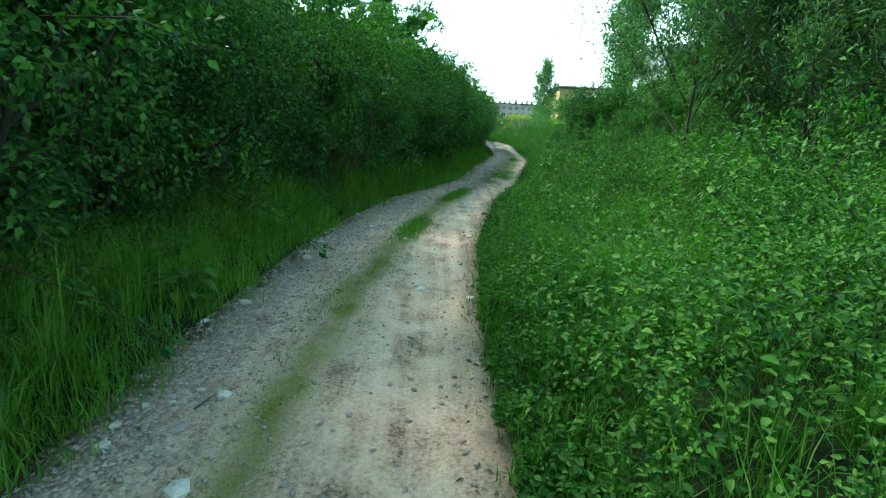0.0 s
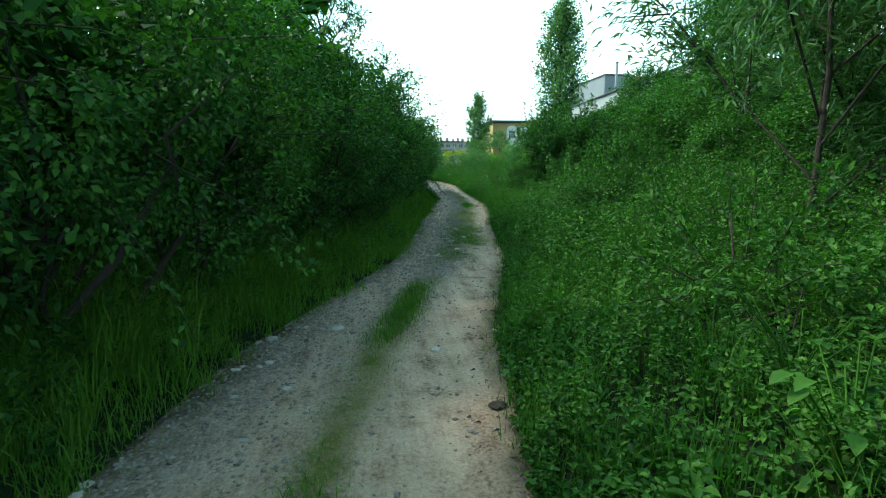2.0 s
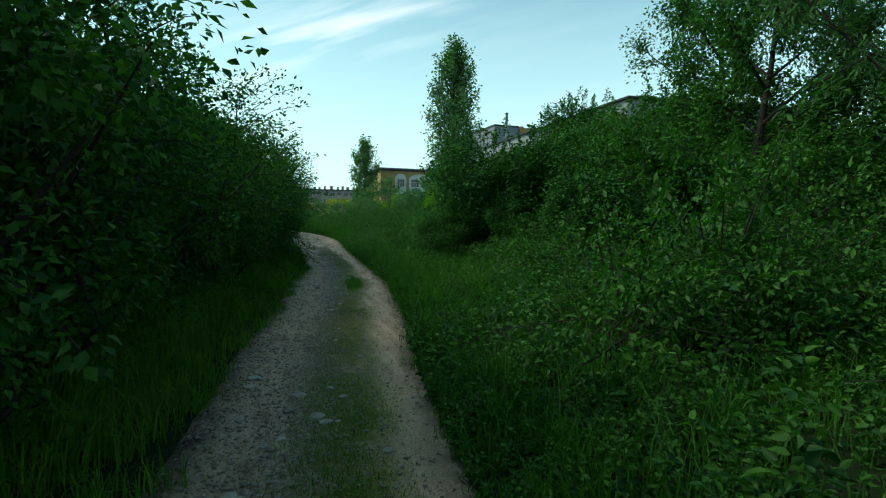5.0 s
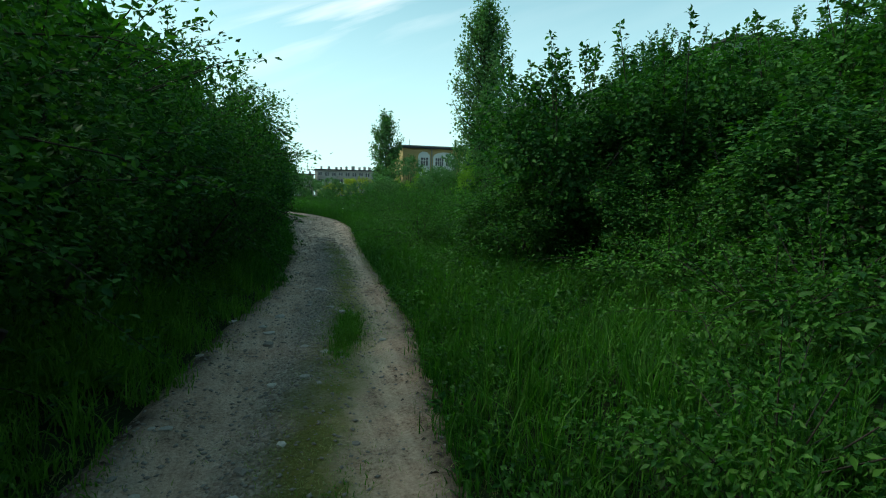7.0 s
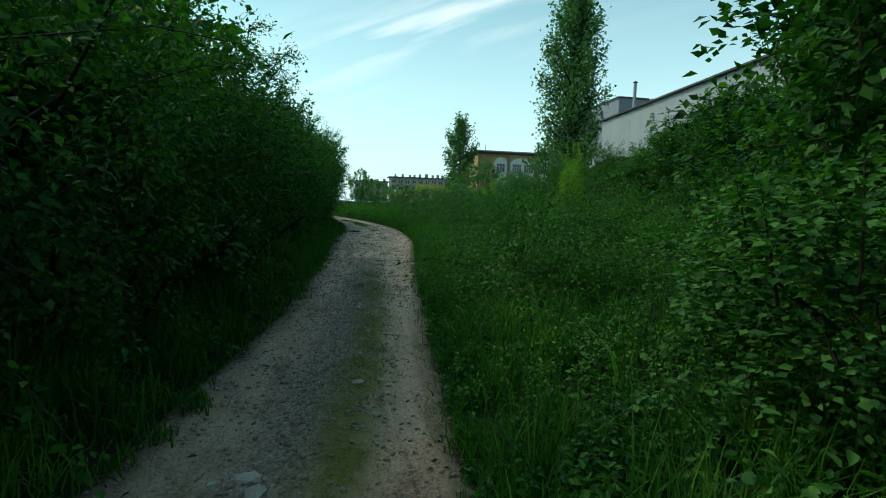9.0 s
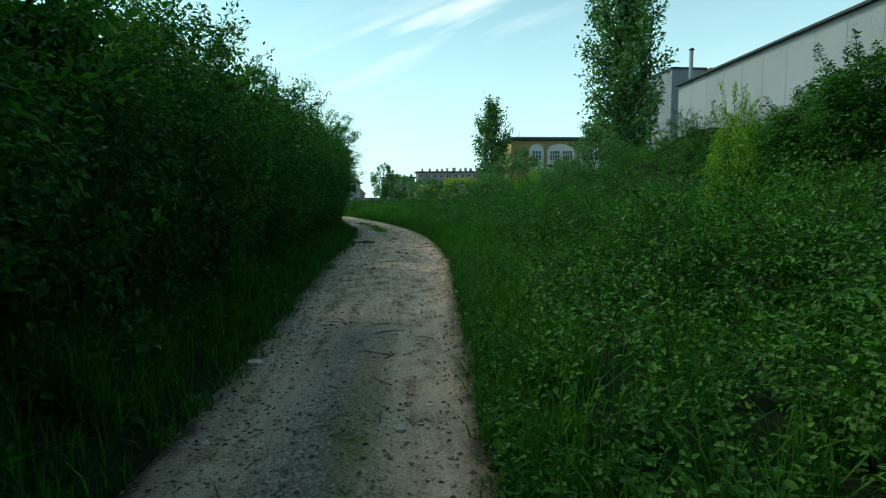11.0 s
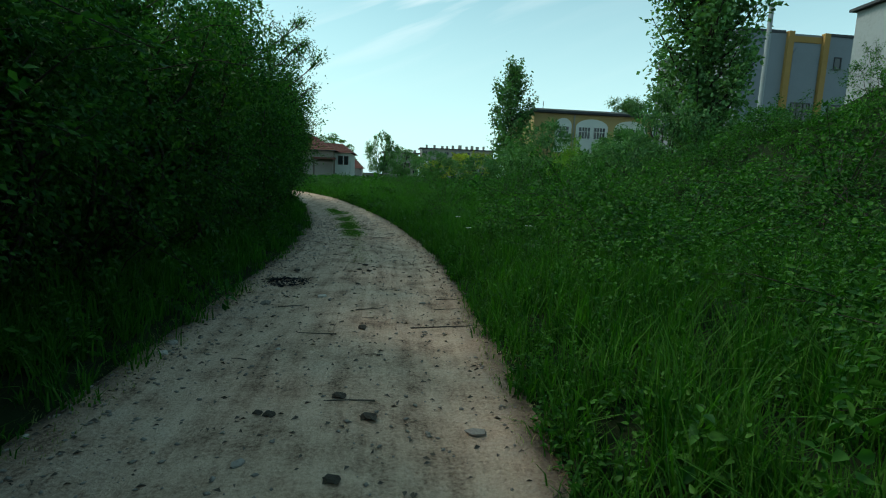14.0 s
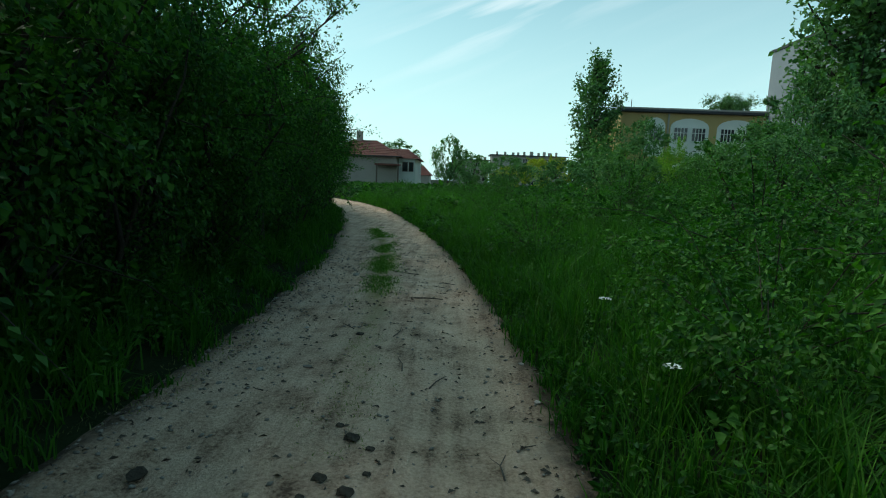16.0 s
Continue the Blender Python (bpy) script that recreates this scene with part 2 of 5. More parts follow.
M_OCHRE = plaster("ochre_render", (0.42, 0.30, 0.13))
M_WHITE = plaster("white_render", (0.66, 0.66, 0.62), 0.85)
M_GREY = plaster("grey_panel", (0.22, 0.235, 0.26), 0.85)
M_SHEET = plaster("pale_sheet", (0.29, 0.305, 0.315), 0.7)
M_CONC = plaster("weathered_concrete", (0.30, 0.28, 0.25), 0.6)
M_BEIGE = plaster("beige_render", (0.30, 0.26, 0.23), 0.75)
M_TILE = rough_material("red_tile", [(0.25, (0.085, 0.03, 0.024)), (0.55, (0.14, 0.05, 0.04)), (0.85, (0.20, 0.085, 0.06))], 2, 12, 0.4)
M_DARK = plaster("dark_metal", (0.05, 0.05, 0.055), 0.8, 0.6)
M_WOOD = rough_material("weathered_wood", [(0.25, (0.06, 0.045, 0.035)), (0.7, (0.16, 0.125, 0.10))], 5, 60, 0.4)


def glass_dark():
    m, nt, N, K = mat("window_glass")
    p = N("ShaderNodeBsdfPrincipled")
    p.inputs["Base Color"].default_value = (0.02, 0.025, 0.03, 1)
    p.inputs["Roughness"].default_value = 0.08
    out = N("ShaderNodeOutputMaterial")
    K(p.outputs[0], out.inputs["Surface"])
    return m


M_GLASS = glass_dark()

# ---- plan: road edges and lie of the land ----
LEFT = [(-30, -1.0), (-6, -1.15), (0, -1.25), (2.3, -1.4), (5, -1.3), (6.4, -1.12), (8, -0.85), (10.2, -0.05), (11.2, 0.28), (13.8, 0.75), (15.7, 0.98), (17.9, 1.4), (20.3, 1.75),
        (21.9, 2.05), (25, 2.36), (29, 2.46), (34, 2.42), (39.5, 2.55), (42, 2.5), (45.5, 2.2), (50, 1.42), (56.5, -0.15), (62, -2.6), (68, -6.5), (74, -12)]
RIGHT = [(-30, 0.6), (-6, 0.5), (0, 0.38), (3, 0.33), (5, 0.45), (6.4, 0.65), (8.2, 0.95), (9.7, 1.36), (11, 1.74), (13.7, 2.2), (15.3, 2.5), (16.5, 2.8), (18.2, 3.1), (19.8, 3.38),
         (22.4, 3.6), (28.3, 4.1), (31, 4.4), (34.5, 4.75), (38, 4.83), (40.5, 4.8), (43.4, 4.5), (46, 4.15), (50, 3.4), (56.9, 1.7), (62, -0.3), (68, -3.8), (74, -9)]
LY, LX = np.array(LEFT).T
RY, RX = np.array(RIGHT).T


def left(y):
    return np.interp(y, LY, LX)


def right(y):
    return np.interp(y, RY, RX)


STRIP = [(0, -0.68), (1.6, -0.64), (3, -0.6), (4.45, -0.47), (6.1, -0.24), (7.7, 0.0), (9.0, 0.32), (11.8, 1.15), (12.7, 1.55), (13.6, 1.62), (15.5, 1.9), (17.5, 2.3), (19, 2.6),
         (20.4, 2.88), (23.6, 3.18), (28, 3.36), (34, 3.6), (40.4, 3.66), (41.7, 3.53), (43.5, 3.35), (46.4, 2.97), (52, 1.9)]
SY, SX = np.array(STRIP).T

rng = np.random.default_rng(7)
_waves = [(rng.uniform(0.15, 2.2), rng.uniform(0, 6.28), rng.uniform(0, 6.28)) for _ in range(18)]


def lumps(x, y, lo=0.15, hi=2.2):
    """Smooth uneven relief between about -1 and 1."""
    v, n = 0.0, 0
    for k, a, b in _waves:
        if lo <= k <= hi:
            v = v + np.sin(k * 2.2 * (x * np.cos(a) + y * np.sin(a)) + b)
            n += 1
    return v / max(1, n) * 1.8


def ground(x, y):
    """Height of the land: the road near 0, a low verge, a bank that climbs to the right and a gentle one to the left."""
    x, y = np.asarray(x, float), np.asarray(y, float)
    dr, dl = x - right(y), left(y) - x
    top = np.interp(y, [-20, 12, 22, 30, 45, 50, 58, 70, 80], [2.4, 2.4, 4.0, 4.6, 4.5, 2.0, 0.75, 0.5, 0.4])
    z = np.where(dr > 0, 0.10 * np.clip(dr / 0.4, 0, 1) + 0.45 * np.clip((dr - 0.4) / 5.0, 0, 1)
                 + np.maximum(0, top - 0.55) * np.clip((dr - 6.6) / 6.4, 0, 1) ** 0.85, 0.0)
    z = np.where(dl > 0, 0.10 * np.clip(dl / 0.5, 0, 1) + 0.5 * np.clip((dl - 0.6) / 3.0, 0, 1) + 0.9 * np.clip((dl - 4.0) / 8.0, 0, 1), z)
    off = np.clip(np.maximum(dr, dl) / 1.5, 0, 1)
    z = z + off * 0.10 * lumps(x, y)
    inside = np.clip(-np.maximum(dr, dl) / 0.3, 0, 1)
    return z - 0.06 * inside


def road_z(x, y):
    u = (x - left(y)) / (right(y) - left(y))
    rut = np.exp(-((u - 0.24) / 0.13) ** 2) + np.exp(-((u - 0.78) / 0.13) ** 2)
    return 0.03 - 0.06 * np.clip((np.abs(u - 0.5) - 0.46) / 0.09, 0, 1.2) - 0.035 * rut + 0.006 * lumps(x * 2.3, y * 1.1) + 0.006 * lumps(x * 7, y * 5) + 0.006 * lumps(x * 17 + 3, y * 13)


# ---- mesh helpers ----
def mesh_ob(name, verts, faces, material, parent=None, label="", smooth=False):
    me = bpy.data.meshes.new(name)
    me.from_pydata([tuple(v) for v in verts], [], [tuple(f) for f in faces])
    me.materials.append(material)
    if smooth:
        me.shade_smooth()
    ob = new(name, me)
    if parent is not None:
        ob.parent = parent
    if label:
        tagged(ob, label)
    return ob


def fast_mesh(name, verts, polys, material, parent=None, smooth=False):
    """A mesh from a (n, 3) array of points and an array of faces of one size."""
    me = bpy.data.meshes.new(name)
    verts, polys = np.asarray(verts, np.float32), np.asarray(polys, np.int32)
    n, k = polys.shape
    me.vertices.add(len(verts))
    me.vertices.foreach_set("co", verts.ravel())
    me.loops.add(n * k)
    me.loops.foreach_set("vertex_index", polys.ravel())
    me.polygons.add(n)
    me.polygons.foreach_set("loop_start", np.arange(0, n * k, k, dtype=np.int32))
    me.update(calc_edges=True)
    me.materials.append(material)
    if smooth:
        me.shade_smooth()
    ob = new(name, me)
    if parent is not None:
        ob.parent = parent
    return ob


def part(name, bm, material, parent, label=""):
    me = bpy.data.meshes.new(name)
    bm.to_mesh(me)
    bm.free()
    me.materials.append(material)
    ob = new(name, me)
    ob.parent = parent
    if label:
        tagged(ob, label)
    return ob


def thing(name, label, category, group="", kind="", at=None):
    ob = new(name)
    if at is not None:
        ob.matrix_basis = at
    return tagged(ob, label, category, group, kind)


def box_bm(x0, x1, y0, y1, z0, z1, bevel=0.0):
    bm = bmesh.new()
    bmesh.ops.create_cube(bm, size=1.0, matrix=Matrix.Translation(((x0 + x1) / 2, (y0 + y1) / 2, (z0 + z1) / 2)) @ Matrix.Diagonal((x1 - x0, y1 - y0, z1 - z0, 1)))
    if bevel:
        bmesh.ops.bevel(bm, geom=bm.edges[:], offset=bevel, segments=1, affect="EDGES")
    return bm


def unit(v):
    return v / np.maximum(np.linalg.norm(v, axis=-1, keepdims=True), 1e-9)


def leaves(pos, along, size, width=0.5, face=None, fold=0.18, seed=1):
    """Folded diamond leaves: places, directions in which they point, lengths."""
    r = np.random.default_rng(seed)
    n = len(pos)
    along = unit(along)
    up = r.normal(size=(n, 3)) * 0.55 + (np.array([0, 0, 1.0]) if face is None else face)
    side = unit(np.cross(along, up))
    nrm = unit(np.cross(side, along))
    s = np.asarray(size)[:, None] if np.ndim(size) else np.full((n, 1), size)
    w = s * width * 0.5
    a = pos
    b = pos + along * s * 0.42 + side * w + nrm * s * fold * 0.5
    c = pos + along * s - nrm * s * fold * 0.6
    d = pos + along * s * 0.42 - side * w + nrm * s * fold * 0.5
    verts = np.stack([a, b, c, d], 1).reshape(-1, 3)
    i = np.arange(n)[:, None] * 4
    polys = np.concatenate([i + [0, 1, 2], i + [0, 2, 3]], 1).reshape(-1, 3)
    return verts, polys


def ovate(pos, along, size, width=0.6, face=None, fold=0.16, seed=1):
    """Rounded leaves of two folded halves: broad near the stalk, drawn out to a drooping tip."""
    r = np.random.default_rng(seed)
    n = len(pos)
    along = unit(along)
    up = r.normal(size=(n, 3)) * 0.75 + (np.array([0, 0, 1.0]) if face is None else face)
    side = unit(np.cross(along, up))
    nrm = unit(np.cross(side, along))
    s = np.asarray(size)[:, None]
    w = s * width * 0.5
    q = [pos, pos + along * s * 0.28 + side * w + nrm * w * fold * 2, pos + along * s * 0.66 + side * w * 0.72 + nrm * w * fold, pos + along * s - nrm * s * 0.16,
         pos + along * s * 0.66 - side * w * 0.72 + nrm * w * fold, pos + along * s * 0.28 - side * w + nrm * w * fold * 2]
    i = np.arange(n)[:, None] * 6
    return np.stack(q, 1).reshape(-1, 3), np.concatenate([i + [0, 1, 2, 3], i + [0, 3, 4, 5]], 1).reshape(-1, 4)


def blades(pos, height, width, lean=0.35, seed=2):
    """Grass blades: two bent segments that taper to a tip."""
    r = np.random.default_rng(seed)
    n = len(pos)
    a = r.uniform(0, 6.283, n)
    side = np.stack([np.cos(a), np.sin(a), np.zeros(n)], 1)
    b = a + 1.57 + r.normal(0, 0.5, n)
    tip = np.stack([np.cos(b), np.sin(b), np.zeros(n)], 1) * (np.abs(r.normal(0, lean, n)) + 0.05)[:, None]
    h = np.asarray(height)[:, None] if np.ndim(height) else np.full((n, 1), height)
    w = width * r.uniform(0.6, 1.2, (n, 1)) * 0.5
    up = np.array([0, 0, 1.0])
    m = pos + h * (0.55 * up + 0.30 * tip)
    t = pos + h * (unit(up + 0.5 * tip) * 0.92 + tip * 0.55)
    verts = np.stack([pos - side * w, pos + side * w, m + side * w * 0.8, m - side * w * 0.8, t], 1).reshape(-1, 3)
    i = np.arange(n)[:, None] * 5
    polys = np.concatenate([i + [0, 1, 2], i + [0, 2, 3], i + [3, 2, 4]], 1).reshape(-1, 3)
    return verts, polys


def tube(points, r0, r1, sides=6):
    """A tapered limb through the points."""
    P = np.asarray(points, float)
    n = len(P)
    d = unit(np.gradient(P, axis=0))
    ref = np.where(np.abs(d[:, 2:3]) > 0.9, np.array([1.0, 0, 0]), np.array([0, 0, 1.0]))
    u = unit(np.cross(d, ref))
    v = np.cross(d, u)
    a = np.arange(sides) * 2 * np.pi / sides
    r = np.linspace(r0, r1, n)[:, None, None]
    V = P[:, None] + r * (np.cos(a)[None, :, None] * u[:, None] + np.sin(a)[None, :, None] * v[:, None])
    F = []
    for k in range(n - 1):
        for s in range(sides):
            F.append((k * sides + s, k * sides + (s + 1) % sides, (k + 1) * sides + (s + 1) % sides, (k + 1) * sides + s))
    return V.reshape(-1, 3), np.array(F)


def join(pieces):
    vs, fs, o = [], [], 0
    for v, f in pieces:
        vs.append(v)
        fs.append(np.asarray(f) + o)
        o += len(v)
    return np.concatenate(vs), np.concatenate(fs)


# ---- ground and road ----
def grid_sheet(name, xs_of_y, ys, zf, material):
    rows = []
    for y in ys:
        xs = xs_of_y(y)
        rows.append(np.stack([xs, np.full_like(xs, y), zf(xs, np.full_like(xs, y))], 1))
    n = len(rows[0])
    V = np.concatenate(rows)
    k = np.arange(len(rows) - 1)[:, None] * n + np.arange(n - 1)[None]
    k = k.reshape(-1, 1)
    return fast_mesh(name, V, np.concatenate([k, k + 1, k + n + 1, k + n], 1), material, smooth=True)


_off = np.concatenate([[-1500, -600, -250, -100, -50, -30, -20, -14], np.arange(-10, 16.1, 0.35), [19, 24, 32, 45, 70, 120, 300, 700, 1500]])
_ys = np.concatenate([[-1500, -500, -150, -50, -25, -14], np.arange(-8, 70, 0.35), [73, 77, 82, 90, 105, 130, 180, 260, 500, 1500]])
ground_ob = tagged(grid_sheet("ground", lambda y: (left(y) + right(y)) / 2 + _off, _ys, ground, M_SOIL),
                   "earth beside the track, coloured near-black for the shade under grass and weeds", "ground", kind="structure")
_u = np.linspace(-0.06, 1.06, 66)
road = tagged(grid_sheet("road", lambda y: left(y) + _u * (right(y) - left(y)) + 0.10 * lumps(np.full(66, y * 1.7), _u * 0 + 3.0, 0.3) * np.clip(np.abs(_u - 0.5) * 4 - 1, 0, 1),
                         np.concatenate([np.arange(-8, 0, 0.4), np.arange(0, 46, 0.07), np.arange(46, 72, 0.3)]), road_z, M_ROAD),
              "pale packed-earth farm track with gravel and two wheel ruts", "dirt road", kind="structure")
road.location.z = 0.004
_co = np.zeros(len(road.data.vertices) * 3)
road.data.vertices.foreach_get("co", _co)
_x, _y = _co[0::3], _co[1::3]
_d = _x - np.interp(_y, SY, SX) - 0.05 * lumps(_x * 0 + 2, _y * 2)
_w = np.interp(_y, [0, 9, 11, 16, 22, 30], [0.16, 0.15, 0.36, 0.38, 0.24, 0.18])
_uu = (_x - left(_y)) / (right(_y) - left(_y))
_g = (np.exp(-((_uu - 0.10) / 0.16) ** 2) * np.interp(_y, [0, 8, 10, 26, 50], [0.42, 0.42, 0.15, 0.12, 0.05])
      + np.exp(-((_uu - 0.48) / 0.17) ** 2) * np.interp(_y, [0, 8, 10, 26, 29, 31, 50], [0.1, 0.25, 0.48, 0.48, 0.45, 0.0, 0.0]) + 0.08)
_m = np.exp(-(_d / _w) ** 2) * np.interp(_y, [0, 9.5, 10.5, 11.2, 14, 16, 20, 24, 28, 30, 39, 43, 48, 51], [0.95, 0.9, 0.3, 0.9, 1.0, 1.0, 0.95, 1.0, 0.8, 0.05, 0.05, 0.8, 0.9, 0.1])
_e = np.minimum(_x - left(_y), right(_y) - _x)
_l = np.exp(-(_e / 0.21) ** 2) * 0.95 + np.clip(lumps(_x * 2.6, _y * 0.3, 0.3, 2.2) - 0.1, 0, 1) * np.interp(_y, [24, 30, 44, 50], [0.2, 0.42, 0.35, 0.15])
for _n, _v in (("moss", _m), ("litter", _l), ("gravel_drift", _g)):
    road.data.attributes.new(_n, "FLOAT", "POINT").data.foreach_set("value", np.clip(_v, 0, 1.2).astype(np.float32))


# ---- plants ----
def crown_points(r, n, radii, centre, shell=0.55, clumps=26, spread=0.30, flat_bottom=0.0, waist=1.0):
    """Leaf places in clumps that fill an uneven crown, and the way each one points."""
    d = unit(r.normal(size=(clumps, 3)))
    rad = shell + (1 - shell) * r.random((clumps, 1)) ** 0.6
    c = d * rad
    c[:, 2] = np.maximum(c[:, 2], -1 + flat_bottom)
    k = r.integers(0, clumps, n)
    size = r.uniform(0.6, 1.3, clumps)[k][:, None] * spread
    p = c[k] + unit(r.normal(size=(n, 3))) * (r.random((n, 1)) ** 0.38) * size
    out = unit(p + 1e-6)
    p[:, :2] *= waist + (1 - waist) * np.clip((p[:, 2:3] + 1) / 1.25, 0, 1) ** 0.8
    c[:, :2] *= waist + (1 - waist) * np.clip((c[:, 2:3] + 1) / 1.25, 0, 1) ** 0.8
    pos = p * np.asarray(radii) + np.asarray(centre)
    bud = unit(p - c[k] + 1e-6)
    way = unit(out * 0.4 + bud * 0.6 + r.normal(size=(n, 3)) * 0.6 + np.array([0, 0, -0.4]))
    face = bud * 0.6 + out * 0.5 + np.array([0, 0, 0.6])
    return pos, way, c * np.asarray(radii) + np.asarray(centre), face


def limbs(r, base, tips, r0, bend=0.15, count=10, trunk_to=0.3):
    out = []
    sel = r.permutation(len(tips))[:count]
    for i in sel:
        b = np.asarray(base) + np.append(r.normal(0, 0.10, 2), 0)
        t = tips[i]
        m1 = b + (t - b) * 0.35 + np.append(r.normal(0, bend, 2), 0.25 * abs(t[2] - b[2]) * 0.5)
        m2 = b + (t - b) * 0.7 + np.append(r.normal(0, bend, 2), 0.2 * abs(t[2] - b[2]) * 0.4)
        out.append(tube([b, m1, m2, t], r0 * r.uniform(0.6, 1), r0 * 0.12, 5))
    return join(out)


def shrub(name, label, category, at, radii, height, n, leaf, material, seed, group="", width=0.5, clumps=30, shell=0.5, spread=0.3, stem=0.035, low=0.12, sprays=10, shoots=0, waist=1.0):
    """A shrub: several stems from one foot, a crown of clumped leaves with stray sprays."""
    r = np.random.default_rng(seed)
    ob = thing(name, label, category, group, at=at)
    rz = height * (1 - low) / 2
    cz = height * low + rz
    pos, way, tips, face = crown_points(r, n, (radii[0], radii[1], rz), (0, 0, cz), shell, clumps, spread, waist=waist)
    ex_p, ex_w, ex_t, ex_f = [pos], [way], [], [face]
    for _ in range(sprays):
        d = unit(r.normal(size=3) + np.array([0, 0, 0.5]))
        a = np.array([0, 0, cz]) + d * np.array([*radii, rz]) * 0.85
        m = 56
        t = r.random((m, 1))
        ln = r.uniform(0.3, 0.8)
        q = a + t * ln * (d + np.array([0, 0, -0.15]) * t) + r.normal(0, 0.04, (m, 3))
        ex_p.append(q)
        ex_w.append(d + r.normal(0, 0.8, (m, 3)))
        ex_f.append(np.tile([0, 0, 1.0], (m, 1)))
        ex_t.append(tube([a - d * 0.2, a + d * ln * 0.5, a + d * ln * 0.95 + np.array([0, 0, -0.15]) * ln], 0.005, 0.002, 4))
    for _ in range(shoots):
        a, q = r.uniform(0, 6.283), math.sqrt(r.random()) * 0.85
        b = np.array([math.cos(a) * q * radii[0], math.sin(a) * q * radii[1], height * 0.55])
        e = b + np.array([math.cos(a) * 0.25 * q, math.sin(a) * 0.25 * q, 1.0]) * height * r.uniform(0.30, 0.58)
        m = 150
        t = r.random((m, 1))
        way_m = r.normal(0, 0.7, (m, 3)) + np.array([0, 0, 0.5])
        ex_p.append(b + (e - b) * t + way_m * np.array([1, 1, 0.3]) * 0.13 * (1.1 - t))
        ex_w.append(way_m)
        ex_f.append(np.tile([0, 0, 1.0], (m, 1)))
        ex_t.append(tube([b, (b + e) / 2, e], 0.012, 0.003, 4))
    pos, way = np.concatenate(ex_p), np.concatenate(ex_w)
    v, f = leaves(pos, way, leaf * r.uniform(0.6, 1.25, len(pos)), width, face=np.concatenate(ex_f), seed=seed + 1)
    fast_mesh("crown", v, f, material, ob)
    v, f = limbs(r, (0, 0, -0.1), tips, stem, count=12)
    sv = [(v, f)] + ex_t
    v, f = join(sv)
    fast_mesh("stem", v, f, M_BARK, ob, smooth=True)
    return ob


def place(x, y, turn=0.0, s=1.0, sz=None, sink=0.05):
    return pose(x, y, float(ground(x, y)) - sink, 0, 0, turn) @ Matrix.Diagonal((s, s, s if sz is None else sz, 1))


r0 = np.random.default_rng(11)
HEDGE_LABEL = "dense dark green hedge shrub overhanging the track verge"
protos = [shrub("hedge_shrub", HEDGE_LABEL, "shrub", place(-3.0, -3.2 + 1.1 * k), (1.18, 1.25), 3.0, 11500, 0.050, M_HEDGE, 40 + k, "roadside hedge", clumps=46, shell=0.66,
                spread=0.25, low=0.03, sprays=30, width=0.58, waist=0.55) for k in range(5)]
y = 0.6
k = 0
while y < 56:
    off = 1.25 + r0.uniform(-0.32, 0.28)
    s = r0.uniform(0.92, 1.1)
    tall = np.interp(y, [0, 7, 9, 12, 14, 17, 18.5, 24, 26, 32, 34, 40, 41, 48], [1, 1, 0.9, 0.9, 1, 1, 0.8, 0.8, 0.86, 0.9, 1, 1, 1.12, 1.12])
    copy_thing(protos[k % 5], place(left(y) - off + (0.15 if y > 40 else 0.0), y, r0.uniform(0, 360), s, s * tall * r0.uniform(0.88, 1.12)))
    y += r0.uniform(0.95, 1.2)
    k += 1
# backing row added out of sight so sky and sun don't leak through the hedge
back = [shrub("thicket_shrub", "hidden backing shrub added behind the hedge to block light through its gaps", "shrub", place(-4.4, -2.0 + 3 * k), (1.5, 1.6), 3.2, 2800, 0.22, M_HEDGE, 50 + k, "thicket", clumps=60,
              shell=0.2, spread=0.3, low=0.0, width=0.7) for k in range(2)]
y = 1.0
while y < 62:
    s = r0.uniform(0.85, 1.1)
    copy_thing(back[int(r0.integers(0, 2))], place(left(y) - 2.75 + r0.uniform(-0.25, 0.25), y, r0.uniform(0, 360), s))
    y += r0.uniform(1.3, 1.6)
low_bush = shrub("hedge_sapling", "low leafy sapling at the foot of the hedge", "shrub", place(-2.3, 2.2), (0.5, 0.5), 1.0, 1100, 0.065, M_HEDGE, 57, "hedge saplings", clumps=24, shell=0.5, sprays=8, stem=0.01, low=0.0)
for k in range(34):
    y = 0.8 + k * 1.7 + r0.uniform(-0.5, 0.5)
    s = r0.uniform(0.6, 1.15)
    copy_thing(low_bush, place(left(y) - 0.92 + r0.uniform(-0.15, 0.1), y, r0.uniform(0, 360), s, s * r0.uniform(0.9, 1.4)))

# shrubs on the right bank
BANK_LABEL = "dark green shrub standing in weeds on the bank"
bank = shrub("bank_shrub", BANK_LABEL, "shrub", place(6.1, 21.5, 0, 1.0, 0.9), (1.35, 1.25), 3.1, 17500, 0.070, M_HEDGE, 61, "bank shrubs", sprays=30, low=0.08, clumps=80, spread=0.26, width=0.7, shoots=15, waist=0.7, shell=0.4)
